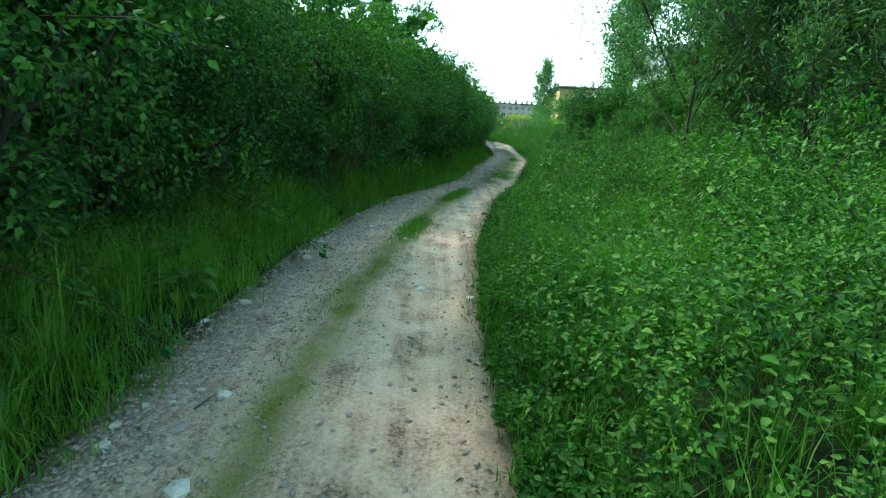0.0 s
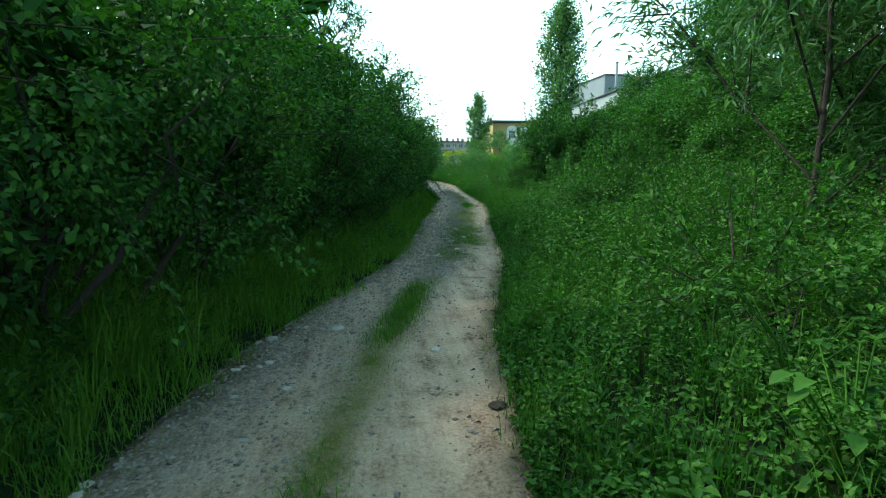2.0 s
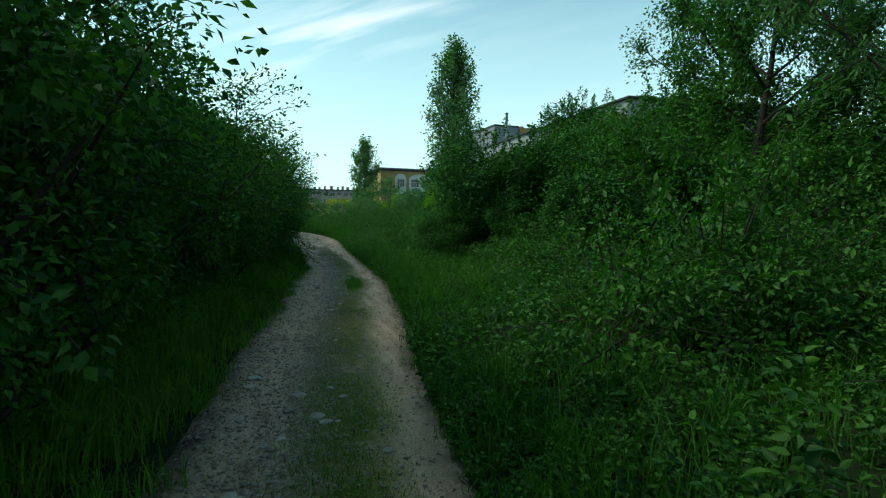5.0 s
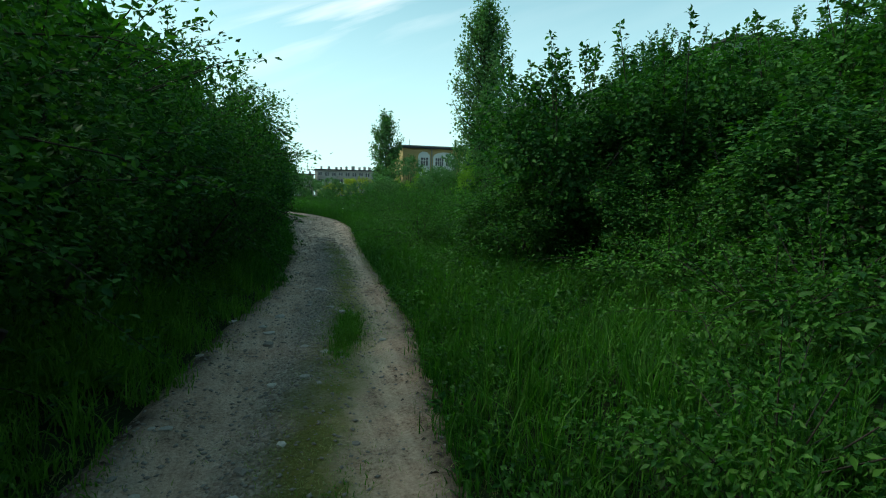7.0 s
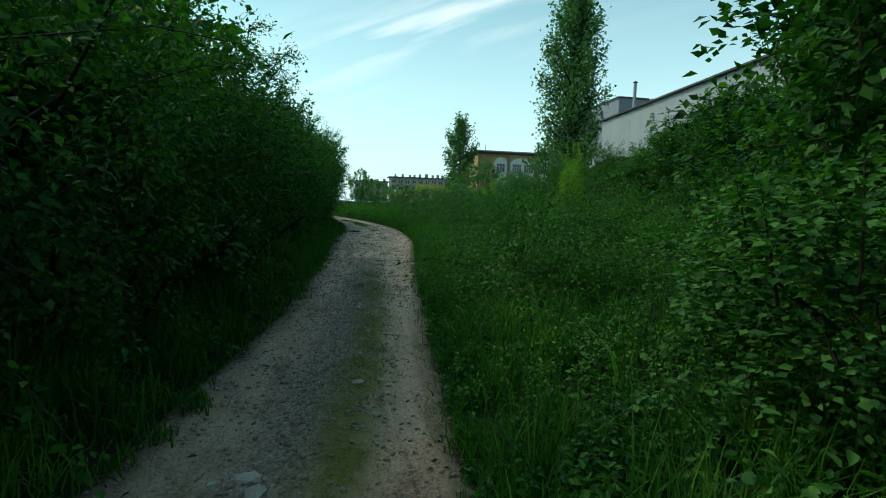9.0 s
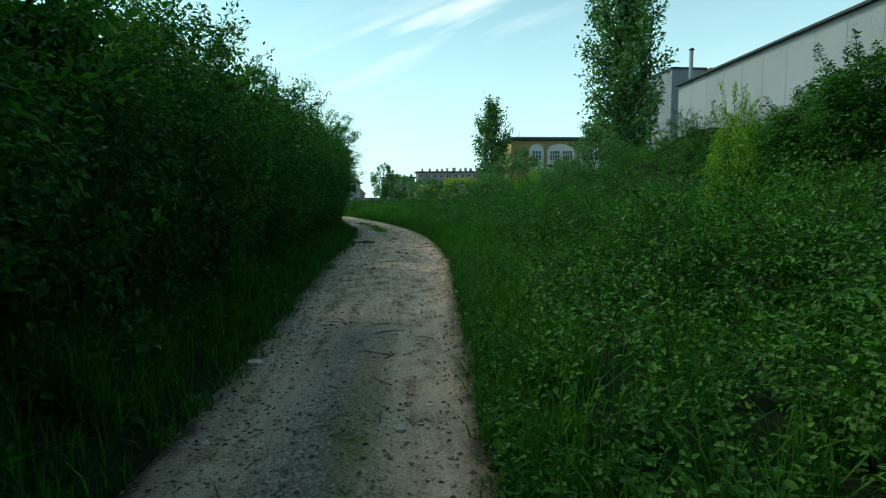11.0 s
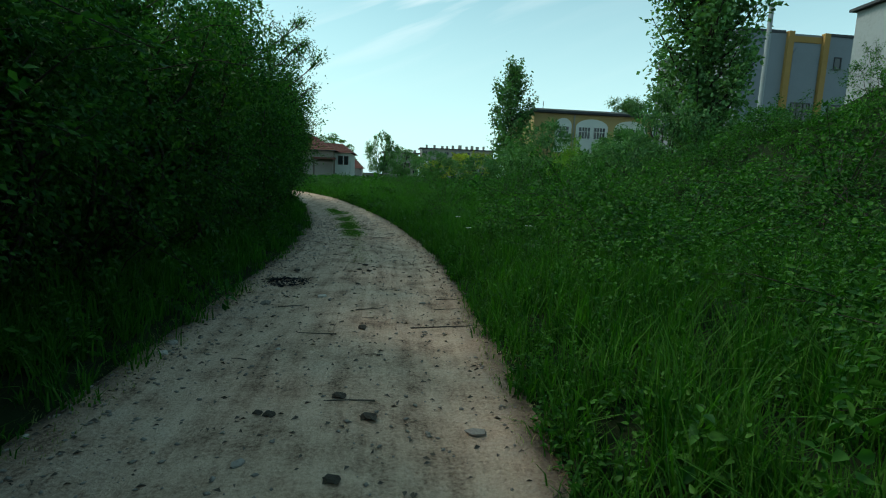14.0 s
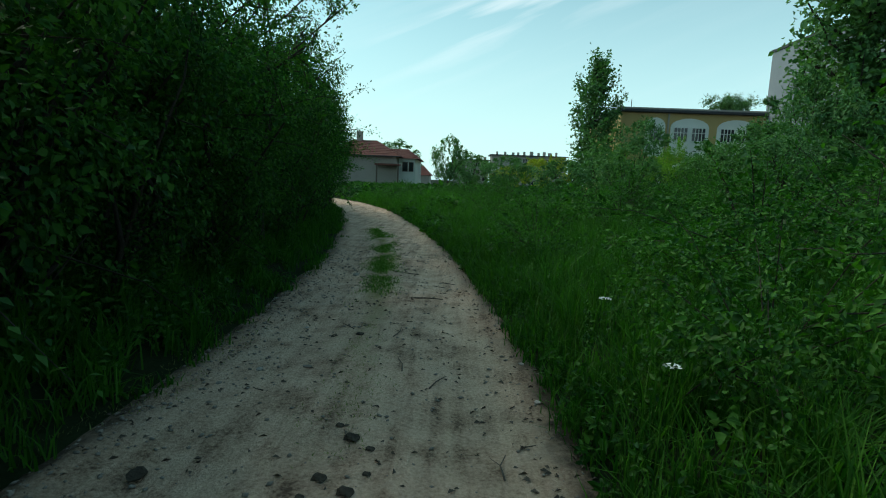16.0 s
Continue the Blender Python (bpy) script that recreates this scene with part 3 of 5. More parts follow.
for x, y, s, sz in [(7.6, 21.3, 1.1, 0.98), (7.0, 22.6, 1.0, 0.8), (8.8, 20.2, 1.1, 0.95), (9.3, 22.0, 1.25, 1.05), (10.4, 23.4, 1.2, 1.1), (7.2, 18.9, 0.95, 0.65), (9.6, 19.2, 1.2, 1.0), (11.8, 20.8, 1.3, 1.1), (11.5, 17.0, 1.3, 0.95), (8.8, 16.2, 1.0, 0.7),
                    (12.8, 24.0, 1.4, 1.0), (9.4, 13.0, 1.2, 0.85), (7.6, 11.6, 1.1, 0.75), (11.0, 10.0, 1.5, 1.0), (11.5, 26.5, 1.2, 0.8), (5.2, 21.5, 0.65, 0.45), (6.5, 20.3, 0.7, 0.45), (7.9, 20.2, 0.8, 0.5)]:
    copy_thing(bank, place(x, y, r0.uniform(0, 360), s, sz))
lime = shrub("young_tree", "bright green young tree with an upright pointed crown", "tree", place(8.1, 31.4, 0, 0.34, 0.62), (0.9, 0.9), 3.6, 7000, 0.08, M_LIME, 71, "young trees", clumps=30, sprays=24)
for x, y, s, sz in [(9.8, 25.4, 1.0, 0.95), (16.2, 66.5, 2.3, 1.5), (14.4, 70, 2.0, 1.2), (13.5, 62, 2.2, 0.9), (19.0, 62, 2.4, 1.0), (22, 60, 2.4, 1.1), (25, 60.5, 2.5, 1.3)]:
    copy_thing(lime, place(x, y, r0.uniform(0, 360), s, sz))


def tree(name, label, at, height, trunk, spread, n, leaf, material, seed, width=0.5, upright=0.5, start=0.3, droop=0.0, boughs=9, sprays=40, group="", clump=0.5, category="tree"):
    """A tree: a bent tapered trunk, boughs that fork, and leaves in clumps along their outer ends."""
    r = np.random.default_rng(seed)
    ob = thing(name, label, category, group, at=at)
    top = np.array([r.normal(0, 0.04) * height, r.normal(0, 0.04) * height, height * 0.93])
    tp = [np.array([0, 0, -0.2]), np.array([0.01, 0.0, 0.35]) * height * 0.9, top * 0.7 + np.append(r.normal(0, 0.1, 2), 0), top]
    trunk_v = tube(tp, trunk, trunk * 0.15, 8)
    tv, P, W = [], [], []
    for b in range(boughs):
        t = start + (1 - start) * (b + r.random()) / boughs
        base = top * t * 0.98
        a = b * 2.4 + r.uniform(-0.4, 0.4)
        ln = spread * (1.15 - 0.55 * t) * r.uniform(0.75, 1.15)
        d = unit(np.array([math.cos(a), math.sin(a), upright * r.uniform(0.7, 1.4)]))
        pts = [base, base + d * ln * 0.5 + np.array([0, 0, 0.05 * ln]), base + d * ln + np.array([0, 0, (0.15 - droop) * ln])]
        tv.append(tube(pts, trunk * 0.42 * (1.1 - 0.6 * t), 0.012, 5))
        for s in range(sprays // boughs + 1):
            u = r.uniform(0.35, 1.08)
            q = base + (pts[2] - base) * u
            e = unit(d * 0.6 + r.normal(0, 0.8, 3) + np.array([0, 0, -droop]))
            l2 = ln * 0.38 * r.uniform(0.5, 1.2)
            end = q + e * l2 + np.array([0, 0, -droop * l2])
            tv.append(tube([q, q + e * l2 * 0.5, end], 0.012, 0.004, 4))
            m = n // (boughs * (sprays // boughs + 1))
            tt = r.random((m, 1)) ** 0.7
            P.append(q + (end - q) * tt + r.normal(0, clump * 0.28, (m, 3)) * (0.4 + tt))
            W.append(e + r.normal(0, 0.6, (m, 3)) + np.array([0, 0, -0.3 - droop]))
    fast_mesh("trunk", *trunk_v, M_BARK, ob, smooth=True)
    fast_mesh("branchwork", *join(tv), M_BARK, ob, smooth=True)
    P, W = np.concatenate(P), np.concatenate(W)
    fast_mesh("crown", *leaves(P, W, leaf * r.uniform(0.6, 1.25, len(P)), width, seed=seed + 3), material, ob)
    return ob


lean = tree("hedge_tree", "slim leafy tree rising out of the hedge with overhanging sprays", place(float(left(14.2)) - 1.25, 14.2), 4.0, 0.045, 1.5, 5200, 0.062, M_HEDGE, 151, upright=0.8, start=0.4, boughs=12,
            sprays=70, group="hedge trees", clump=0.26)
for y, s, a, off in [(27.6, 0.75, 200, 1.2), (32.5, 0.8, 300, 1.2), (42.0, 0.85, 20, 1.1), (44.6, 0.95, 250, 0.75), (43.4, 0.9, 100, 1.0), (8.0, 0.8, 30, 1.9), (37.0, 0.85, 120, 1.5)]:
    copy_thing(lean, place(float(left(y)) - off, y, a, s))
WILLOW_LABEL = "slender-stemmed willow with narrow grey-green leaves behind the weeds"
willow = tree("willow", WILLOW_LABEL, place(4.2, 9.1), 5.6, 0.036, 2.0, 21000, 0.12, M_WILLOW, 81, width=0.22, upright=0.9, start=0.06, boughs=18, sprays=130, group="willows", clump=0.62)
for x, y, s, a in [(5.2, 8.0, 1.0, 80), (6.2, 10.2, 1.1, 200), (4.6, 6.6, 0.85, 310), (7.2, 8.6, 1.2, 250), (5.6, 4.6, 0.95, 45), (9.2, 14.6, 1.15, 290)]:
    copy_thing(willow, place(x, y, a, s))
BANK_TREE = "dark leafy tree with forked trunks among shrubs on the bank"
for x, y, h, sp, sd in [(11.6, 20.2, 6.6, 2.6, 91), (14.0, 19.0, 7.2, 2.8, 92), (10.2, 18.2, 5.2, 2.2, 93)]:
    tree("bank_tree", BANK_TREE, place(x, y), h, 0.11, sp, 21000, 0.085, M_HEDGE, sd, upright=0.7, start=0.36, boughs=13, sprays=100, clump=0.46, group="bank trees", width=0.6)


def poplar(name, label, at, height, radius, n, leaf, seed, boughs=46):
    """A columnar poplar: a straight trunk and many steep boughs."""
    r = np.random.default_rng(seed)
    ob = thing(name, label, "poplar tree", "poplars", at=at)
    fast_mesh("trunk", *tube([(0, 0, -0.3), (0.05, 0, height * 0.4), (0, 0.05, height * 0.97)], height * 0.016, 0.02, 8), M_BARK, ob, smooth=True)
    tv, P, W = [], [], []
    for b in range(boughs):
        t = 0.10 + 0.86 * (b / boughs) ** 1.05
        prof = radius * (0.55 + 0.45 * math.sin(min(1, t * 1.9) * 1.57)) * max(0.08, (1 - t) / 0.42 if t > 0.58 else 1.0) ** 0.65
        a = b * 2.4 + r.uniform(-0.5, 0.5)
        base = np.array([0, 0, height * t * 0.92])
        ln = prof * r.uniform(0.55, 1.3)
        rise = height * r.uniform(0.09, 0.16)
        end = base + np.array([math.cos(a) * ln, math.sin(a) * ln, rise])
        mid = base + (end - base) * 0.5 + np.array([math.cos(a), math.sin(a), 0]) * ln * 0.18
        tv.append(tube([base, mid, end], height * 0.005, 0.01, 4))
        m = n // boughs
        u = r.random((m, 1)) ** 0.8
        q = base + (mid - base) * np.minimum(1, u * 2) + (end - mid) * np.maximum(0, u * 2 - 1)
        k = r.integers(0, 9, m)
        offs = r.normal(0, 0.13 * radius, (9, 3))[k]
        P.append(q + offs + r.normal(0, 0.08 * radius, (m, 3)) * np.array([1, 1, 1.8]))
        W.append(r.normal(0, 1, (m, 3)) + np.array([0, 0, 0.3]))
    fast_mesh("branchwork", *join(tv), M_BARK, ob, smooth=True)
    P, W = np.concatenate(P), np.concatenate(W)
    fast_mesh("crown", *leaves(P, W, leaf * r.uniform(0.6, 1.3, len(P)), 0.75, seed=seed), M_POPLAR, ob)
    return ob


poplar("poplar_tree", "tall narrow dark green poplar standing above the bushes", place(19.6, 58.5), 17.6, 2.3, 21000, 0.25, 101, 90)
poplar("poplar_tree", "narrow grey-green poplar beside the ochre building", place(15.0, 80.0), 11.0, 1.9, 9500, 0.24, 103, 60)


# ---- weeds and grass ----
_rd = np.random.default_rng(77)
DOMES = []
for _k in range(150):
    _yy = _rd.uniform(-2, 66)
    _dd = 0.55 + 11.5 * _rd.random() ** 1.6
    DOMES.append((float(right(_yy)) + _dd, _yy, _rd.uniform(0.4, 0.75) + 0.05 * _dd, 0.45 + 0.75 * _rd.random()))

for _k in range(40):
    _yy = _rd.uniform(2, 52)
    _dd = _rd.uniform(1.6, 5.6)
    DOMES.append((float(right(_yy)) + _dd, _yy, _rd.uniform(0.9, 1.5), _rd.uniform(0.75, 1.2)))


def grassy(x, y):
    """Above 0 where long grass grows instead of weeds."""
    return 0.8 * lumps(x * 0.8 + 5, y * 0.8, 0.3, 1.6) + np.interp(y, [-5, 4, 12, 16, 18.5, 21.5, 24, 33, 35.5, 48], [0.15, -0.3, -0.3, -0.1, 0.55, 0.2, -0.7, -0.6, 0.75, 0.4]) - 0.12 * np.maximum(0, x - right(y) - 2.5)


def canopy(x, y):
    """Height of the weed growth above the land to the right of the track: rounded mounds with hollows between."""
    d = x - right(y)
    edge = np.clip(d / 0.35, 0, 1) ** 0.7
    h = np.full(np.shape(x), 0.2)
    for cx, cy, cr, ch in DOMES:
        q = ((x - cx) ** 2 + (y - cy) ** 2) / (cr * cr)
        h = np.maximum(h, ch * np.sqrt(np.maximum(0, 1 - q)))
    h = 0.07 + edge * (h + 0.10 * lumps(x * 2.6 + 9, y * 2.6, 0.7, 2.2))
    return np.clip(h, 0.06, 1.35) * np.interp(y, [-5, 9, 16, 24, 30, 38, 48, 60], [1.0, 1.0, 0.75, 0.85, 1.12, 1.0, 0.85, 0.7])


def weed_patch(y0, y1, density, leaf, reach, seed, label):
    """Upright weeds: each has tiers of leaves set crosswise, large below and small at its tip."""
    r = np.random.default_rng(seed)
    n = int((y1 - y0) * reach * density)
    y = r.uniform(y0, y1, n)
    d = reach * r.random(n) ** 1.5
    x = right(y) + d - 0.02
    keep = r.random(n) > np.clip(grassy(x, y) * 2.0, 0, 0.6)
    x, y, d = x[keep], y[keep], d[keep]
    n = len(x)
    c = canopy(x, y) * r.uniform(0.72, 1.08, n)
    g = ground(x, y)
    kind = lumps(x * 1.3 + 20, y * 1.3, 0.5, 2.2) + r.normal(0, 0.35, n)
    size = leaf * np.where(kind > 1.0, 1.5, np.where(kind < -0.4, 0.6, 0.95)) * r.uniform(0.75, 1.25, n) * (0.9 + 0.03 * np.minimum(d, 10))
    ax, ay, a0 = r.normal(0, 0.18, n), r.normal(0, 0.18, n), r.uniform(0, 6.283, n)
    P, W, S = [], [], []
    tiers = 5
    for t in range(tiers):
        f = t / (tiers - 1)
        hgt = c * (0.34 + 0.66 * f)
        for k in range(4 if t < tiers - 1 else 3):
            a = a0 + t * 0.785 + k * 1.571 + r.normal(0, 0.25, n)
            s = size * (1.15 - 0.5 * f) * r.uniform(0.75, 1.2, n)
            w = np.stack([np.cos(a), np.sin(a), -0.45 + 0.9 * f + r.normal(0, 0.38, n)], 1)
            P.append(np.stack([x + ax * hgt, y + ay * hgt, g + hgt + r.normal(0, 0.02, n)], 1) + w * (0.30 * s)[:, None])
            W.append(w)
            S.append(s)
    P, W, S = np.concatenate(P), np.concatenate(W), np.concatenate(S)
    ob = fast_mesh("weeds", *ovate(P, W, S, 0.58, seed=seed), M_BRAMBLE)
    return tagged(ob, label, "weeds", "roadside weeds", "stuff")


WEED = "thick green bramble and nettle growth on the bank"
for i, (y0, y1, den, leaf, reach) in enumerate([(-0.8, 5, 150, 0.044, 3.8), (5, 10, 110, 0.047, 6.0), (10, 16, 74, 0.052, 7.0), (16, 22, 60, 0.055, 6.0),
                                                (22, 30, 54, 0.050, 9.5), (30, 38, 62, 0.046, 9.5), (38, 48, 34, 0.060, 10.5), (48, 64, 7, 0.15, 20), (64, 84, 2.5, 0.26, 28)]):
    weed_patch(y0, y1, den, leaf, reach, 200 + i, WEED)

r1 = np.random.default_rng(17)
BUSH = "low rounded bramble bush among roadside weeds"
bushes = [shrub("bramble_bush", BUSH, "bush", place(3.4 + 1.5 * k, 13.6 + 0.6 * k), (0.75, 0.7), 0.95, 1750, 0.056, M_BRAMBLE, 160 + k, "bramble bushes", clumps=22, shell=0.6, sprays=14,
                spread=0.33, stem=0.012, low=0.0) for k in range(3)]
for k in range(85):
    y = r1.uniform(1.5, 62) if k < 80 else r1.uniform(56, 78)
    d = 0.9 + r1.random() ** 1.2 * (4.5 if y < 20 else 11)
    if 17 < y < 27 and d > 2.5:
        continue
    s = r1.uniform(0.6, 1.25) * (1.0 if d > 1.6 else 0.75) * (1.0 if y < 48 else 0.8)
    copy_thing(bushes[k % 3], place(right(y) + d, y, r1.uniform(0, 360), s, s * r1.uniform(0.75, 1.15)))


for k in range(64):
    y = r1.uniform(27, 64)
    d = 2.0 + r1.random() * 10.0
    x = right(y) + d
    if x > 14.2 and y < 47:
        continue
    s = r1.uniform(0.9, 1.7) * (1.0 if y < 48 else 0.75)
    copy_thing(bushes[k % 3], place(x, y, r1.uniform(0, 360), s, s * r1.uniform(0.55, 1.0), 0.12))


for k in range(24):
    y = r1.uniform(11, 21)
    x = right(y) + 2.2 + r1.random() * 4.2
    s = r1.uniform(0.6, 1.2)
    copy_thing(bushes[k % 3], place(x, y, r1.uniform(0, 360), s, s * r1.uniform(0.5, 0.8), 0.1))


for k in range(22):
    y = r1.uniform(26.5, 37)
    x = right(y) + 0.9 + r1.random() * 2.2
    s = r1.uniform(0.65, 1.05)
    copy_thing(bushes[k % 3], place(x, y, r1.uniform(0, 360), s, s * r1.uniform(0.7, 1.0), 0.06))


def grass_strip(name, label, y0, y1, x0, x1, density, h, width, seed, material=None, lean=0.55, cut=-9.0, freq=1.0, soft=0.0):
    """Grass between two lines given as functions of y; soft strips thin out towards their sides and ends."""
    r = np.random.default_rng(seed)
    y = r.uniform(y0, y1, int((y1 - y0) * density))
    u = np.clip(0.5 + r.normal(0, 0.22, len(y)), -0.2, 1.2) if soft else r.random(len(y))
    y = y + 0.25 * np.sin(7 * u + y0)
    x = x0(y) + u * (x1(y) - x0(y)) + (0.05 * lumps(x0(y) * 0 + 2.0, y * 2.0) if soft else 0)
    keep = lumps(x * freq, y * freq, 0.4, 2.2) + 0.5 * lumps(x * freq * 4, y * freq * 4) > cut
    if soft:
        keep &= r.random(len(y)) < np.clip(np.minimum(y - y0, y1 - y) / soft, 0.03, 1)
    x, y = x[keep], y[keep]
    on_road = (x > left(y)) & (x < right(y))
    z = np.where(on_road, road_z(x, y), ground(x, y)) - 0.01
    hh = h * r.uniform(0.4, 1.25, len(x)) * (1 + 0.35 * lumps(x, y, 0.8, 2.2))
    v, f = blades(np.stack([x, y, z], 1), hh, width, lean, seed)
    return tagged(fast_mesh(name, v, f, material or M_GRASS), label, "grass", "", "stuff")


def meadow(y0, y1, reach, density, h, width, seed):
    """Tufts of long grass where the weeds leave room beside the track."""
    r = np.random.default_rng(seed)
    n = int((y1 - y0) * reach * density / 26)
    y = r.uniform(y0, y1, n)
    x = right(y) + reach * r.random(n) ** 1.4
    keep = (grassy(x, y) + r.normal(0, 0.3, n) > 0.1) | (r.random(n) < np.clip(0.7 - 0.8 * (x - right(y)), 0.22, 1))
    x, y = x[keep], y[keep]
    tall = h * r.uniform(0.55, 1.2, len(x)) * np.clip(0.4 + (x - right(y)) * 1.3, 0.35, 1)
    p = np.repeat(np.stack([x, y, ground(x, y) - 0.02], 1), 26, 0)
    p[:, :2] += r.normal(0, 0.055, (len(p), 2))
    v, f = blades(p, np.repeat(tall, 26) * r.uniform(0.5, 1.15, len(p)), width, 0.6, seed)
    return tagged(fast_mesh("edge_grass", v, f, M_GRASS), "long green grass in tufts at the edge of the weeds", "grass", "", "stuff")


def verge(y0, y1, reach, density, h, width, seed, material):
    """Tall grass in tufts on the shaded verge, lower and thinner towards the track."""
    r = np.random.default_rng(seed)
    n = int((y1 - y0) * reach * density / 22)
    y = r.uniform(y0, y1, n)
    d = reach * r.random(n) ** 0.8
    wave = 0.14 * lumps(y * 2.2, y * 0 + 4.0, 0.3)
    x = left(y) + 0.10 + wave - d
    tall = h * r.uniform(0.5, 1.2, n) * np.clip(0.25 + d * 1.1, 0.25, 1) * (1 + 0.3 * lumps(x, y, 0.8, 2.2))
    z = np.where(x > left(y), road_z(x, y), ground(x, y)) - 0.02
    p = np.repeat(np.stack([x, y, z], 1), 22, 0)
    p[:, :2] += r.normal(0, 0.05, (len(p), 2))
    v, f = blades(p, np.repeat(tall, 22) * r.uniform(0.5, 1.15, len(p)), width, 0.6, seed)
    return tagged(fast_mesh("verge_grass", v, f, material), "tall fresh green grass in tufts on the shaded verge", "grass", "", "stuff")


for i, (y0, y1, reach, den, h, w) in enumerate([(0.2, 9, 1.4, 3000, 0.46, 0.007), (9, 22, 1.3, 2100, 0.44, 0.009), (22, 40, 1.2, 1100, 0.42, 0.012), (40, 60, 1.2, 750, 0.42, 0.016)]):
    verge(y0, y1, reach, den, h, w, 301 + i, M_TUFT if y1 < 23 else M_GRASS)
for i, (y0, y1, reach, den, h, w) in enumerate([(0.2, 8, 3.0, 2000, 0.44, 0.006), (8, 22, 3.6, 1600, 0.38, 0.008), (22, 35, 3.0, 1400, 0.46, 0.009), (35, 50, 4.5, 1000, 0.48, 0.010), (50, 64, 5, 500, 0.5, 0.014)]):
    meadow(y0, y1, reach, den, h, w, 311 + i)


def verge_weeds(y0, y1, n, leaf, seed):
    r = np.random.default_rng(seed)
    y = r.uniform(y0, y1, n)
    d = 0.15 + 1.0 * r.random(n) ** 0.7
    x = left(y) - d
    g = ground(x, y)
    P, W, S = [], [], []
    for t in range(4):
        for k in range(4):
            a = t * 0.785 + k * 1.571 + r.normal(0, 0.5, n)
            w = np.stack([np.cos(a), np.sin(a), -0.2 + 0.2 * t + r.normal(0, 0.2, n)], 1)
            hgt = (0.12 + 0.30 * np.minimum(1, d)) * (0.4 + 0.2 * t) * (1 + 0.4 * lumps(x * 2, y * 2))
            P.append(np.stack([x, y, g + hgt], 1) + w * leaf * 0.4)
            W.append(w)
            S.append(leaf * (1.2 - 0.15 * t) * r.uniform(0.6, 1.3, n))
    ob = fast_mesh("verge_weeds", *ovate(np.concatenate(P), np.concatenate(W), np.concatenate(S), 0.55, seed=seed), M_BRAMBLE)
    return tagged(ob, "small leafy weeds mixed into the verge grass", "weeds", "verge weeds", "stuff")


for i, (y0, y1, n, leaf) in enumerate([(0.3, 9, 420, 0.045), (9, 24, 420, 0.05), (24, 46, 380, 0.06)]):
    verge_weeds(y0, y1, n, leaf, 341 + i)


def strip(w):
    return lambda y: np.interp(y, SY, SX) + w


MOSS = "short yellowish grass and moss between the wheel ruts"
TUFT = "green grass tufts growing between the wheel ruts"
for i, (y0, y1, w, den, h, m, cut, lab) in enumerate([
        (0.2, 10.0, 0.26, 2400, 0.034, M_DRY, -0.6, MOSS), (4.9, 6.6, 0.16, 3200, 0.07, M_TUFT, -0.8, TUFT), (7.8, 9.9, 0.16, 3200, 0.07, M_TUFT, -0.7, TUFT),
        (1.0, 5.2, 0.22, 1200, 0.04, M_TUFT, 0.15, TUFT), (10.9, 14.4, 0.42, 2200, 0.04, M_TUFT, -0.4, TUFT), (10.5, 21.0, 0.46, 2400, 0.028, M_DRY, -0.25, MOSS),
        (18.9, 20.7, 0.13, 4200, 0.075, M_TUFT, -0.9, TUFT), (18.0, 28.5, 0.26, 2200, 0.03, M_DRY, -0.4, MOSS), (14.0, 28.0, 0.35, 1100, 0.04, M_TUFT, 0.35, TUFT),
        (12.8, 17.6, 0.34, 3200, 0.035, M_DRY, -0.7, MOSS), (11.0, 15.5, 0.30, 1500, 0.03, M_TUFT, -0.2, TUFT),
        (39.4, 43.5, 0.24, 1500, 0.025, M_DRY, 0.1, MOSS), (42.2, 50.0, 0.26, 2200, 0.05, M_TUFT, -0.2, TUFT)]):
    grass_strip("centre_grass", lab, y0, y1, strip(-w), strip(w), den, h, 0.006, 400 + i, m, 0.8, cut, 1.6, 1.0)
FR = "dry short grass fringe at the track's edge"
grass_strip("edge_moss", FR, 0.2, 38, lambda y: right(y) - 0.16, lambda y: right(y) + 0.12, 450, 0.04, 0.005, 421, M_DRY, 0.8, -0.3, 1.3)
grass_strip("edge_moss", FR, 0.2, 42, lambda y: left(y) - 0.10, lambda y: left(y) + 0.26, 450, 0.035, 0.005, 422, M_DRY, 0.8, -0.1, 1.3)


# ---- buildings ----
def arch_bm(x0, x1, z0, z1, y, depth, rise):
    """A flat panel with a low round head, standing out from a wall at y towards -y."""
    bm = bmesh.new()
    pts = [(x0, z0), (x1, z0)]
    for k in range(13):
        a = math.pi * k / 12
        pts.append(((x0 + x1) / 2 + (x1 - x0) / 2 * math.cos(a), z1 - rise + rise * math.sin(a)))
    f = bm.faces.new([bm.verts.new((px, y, pz)) for px, pz in pts])
    ext = bmesh.ops.extrude_face_region(bm, geom=[f])
    bmesh.ops.translate(bm, verts=[v for v in ext["geom"] if isinstance(v, bmesh.types.BMVert)], vec=(0, -depth, 0))
    bmesh.ops.recalc_face_normals(bm, faces=bm.faces[:])
    return bm


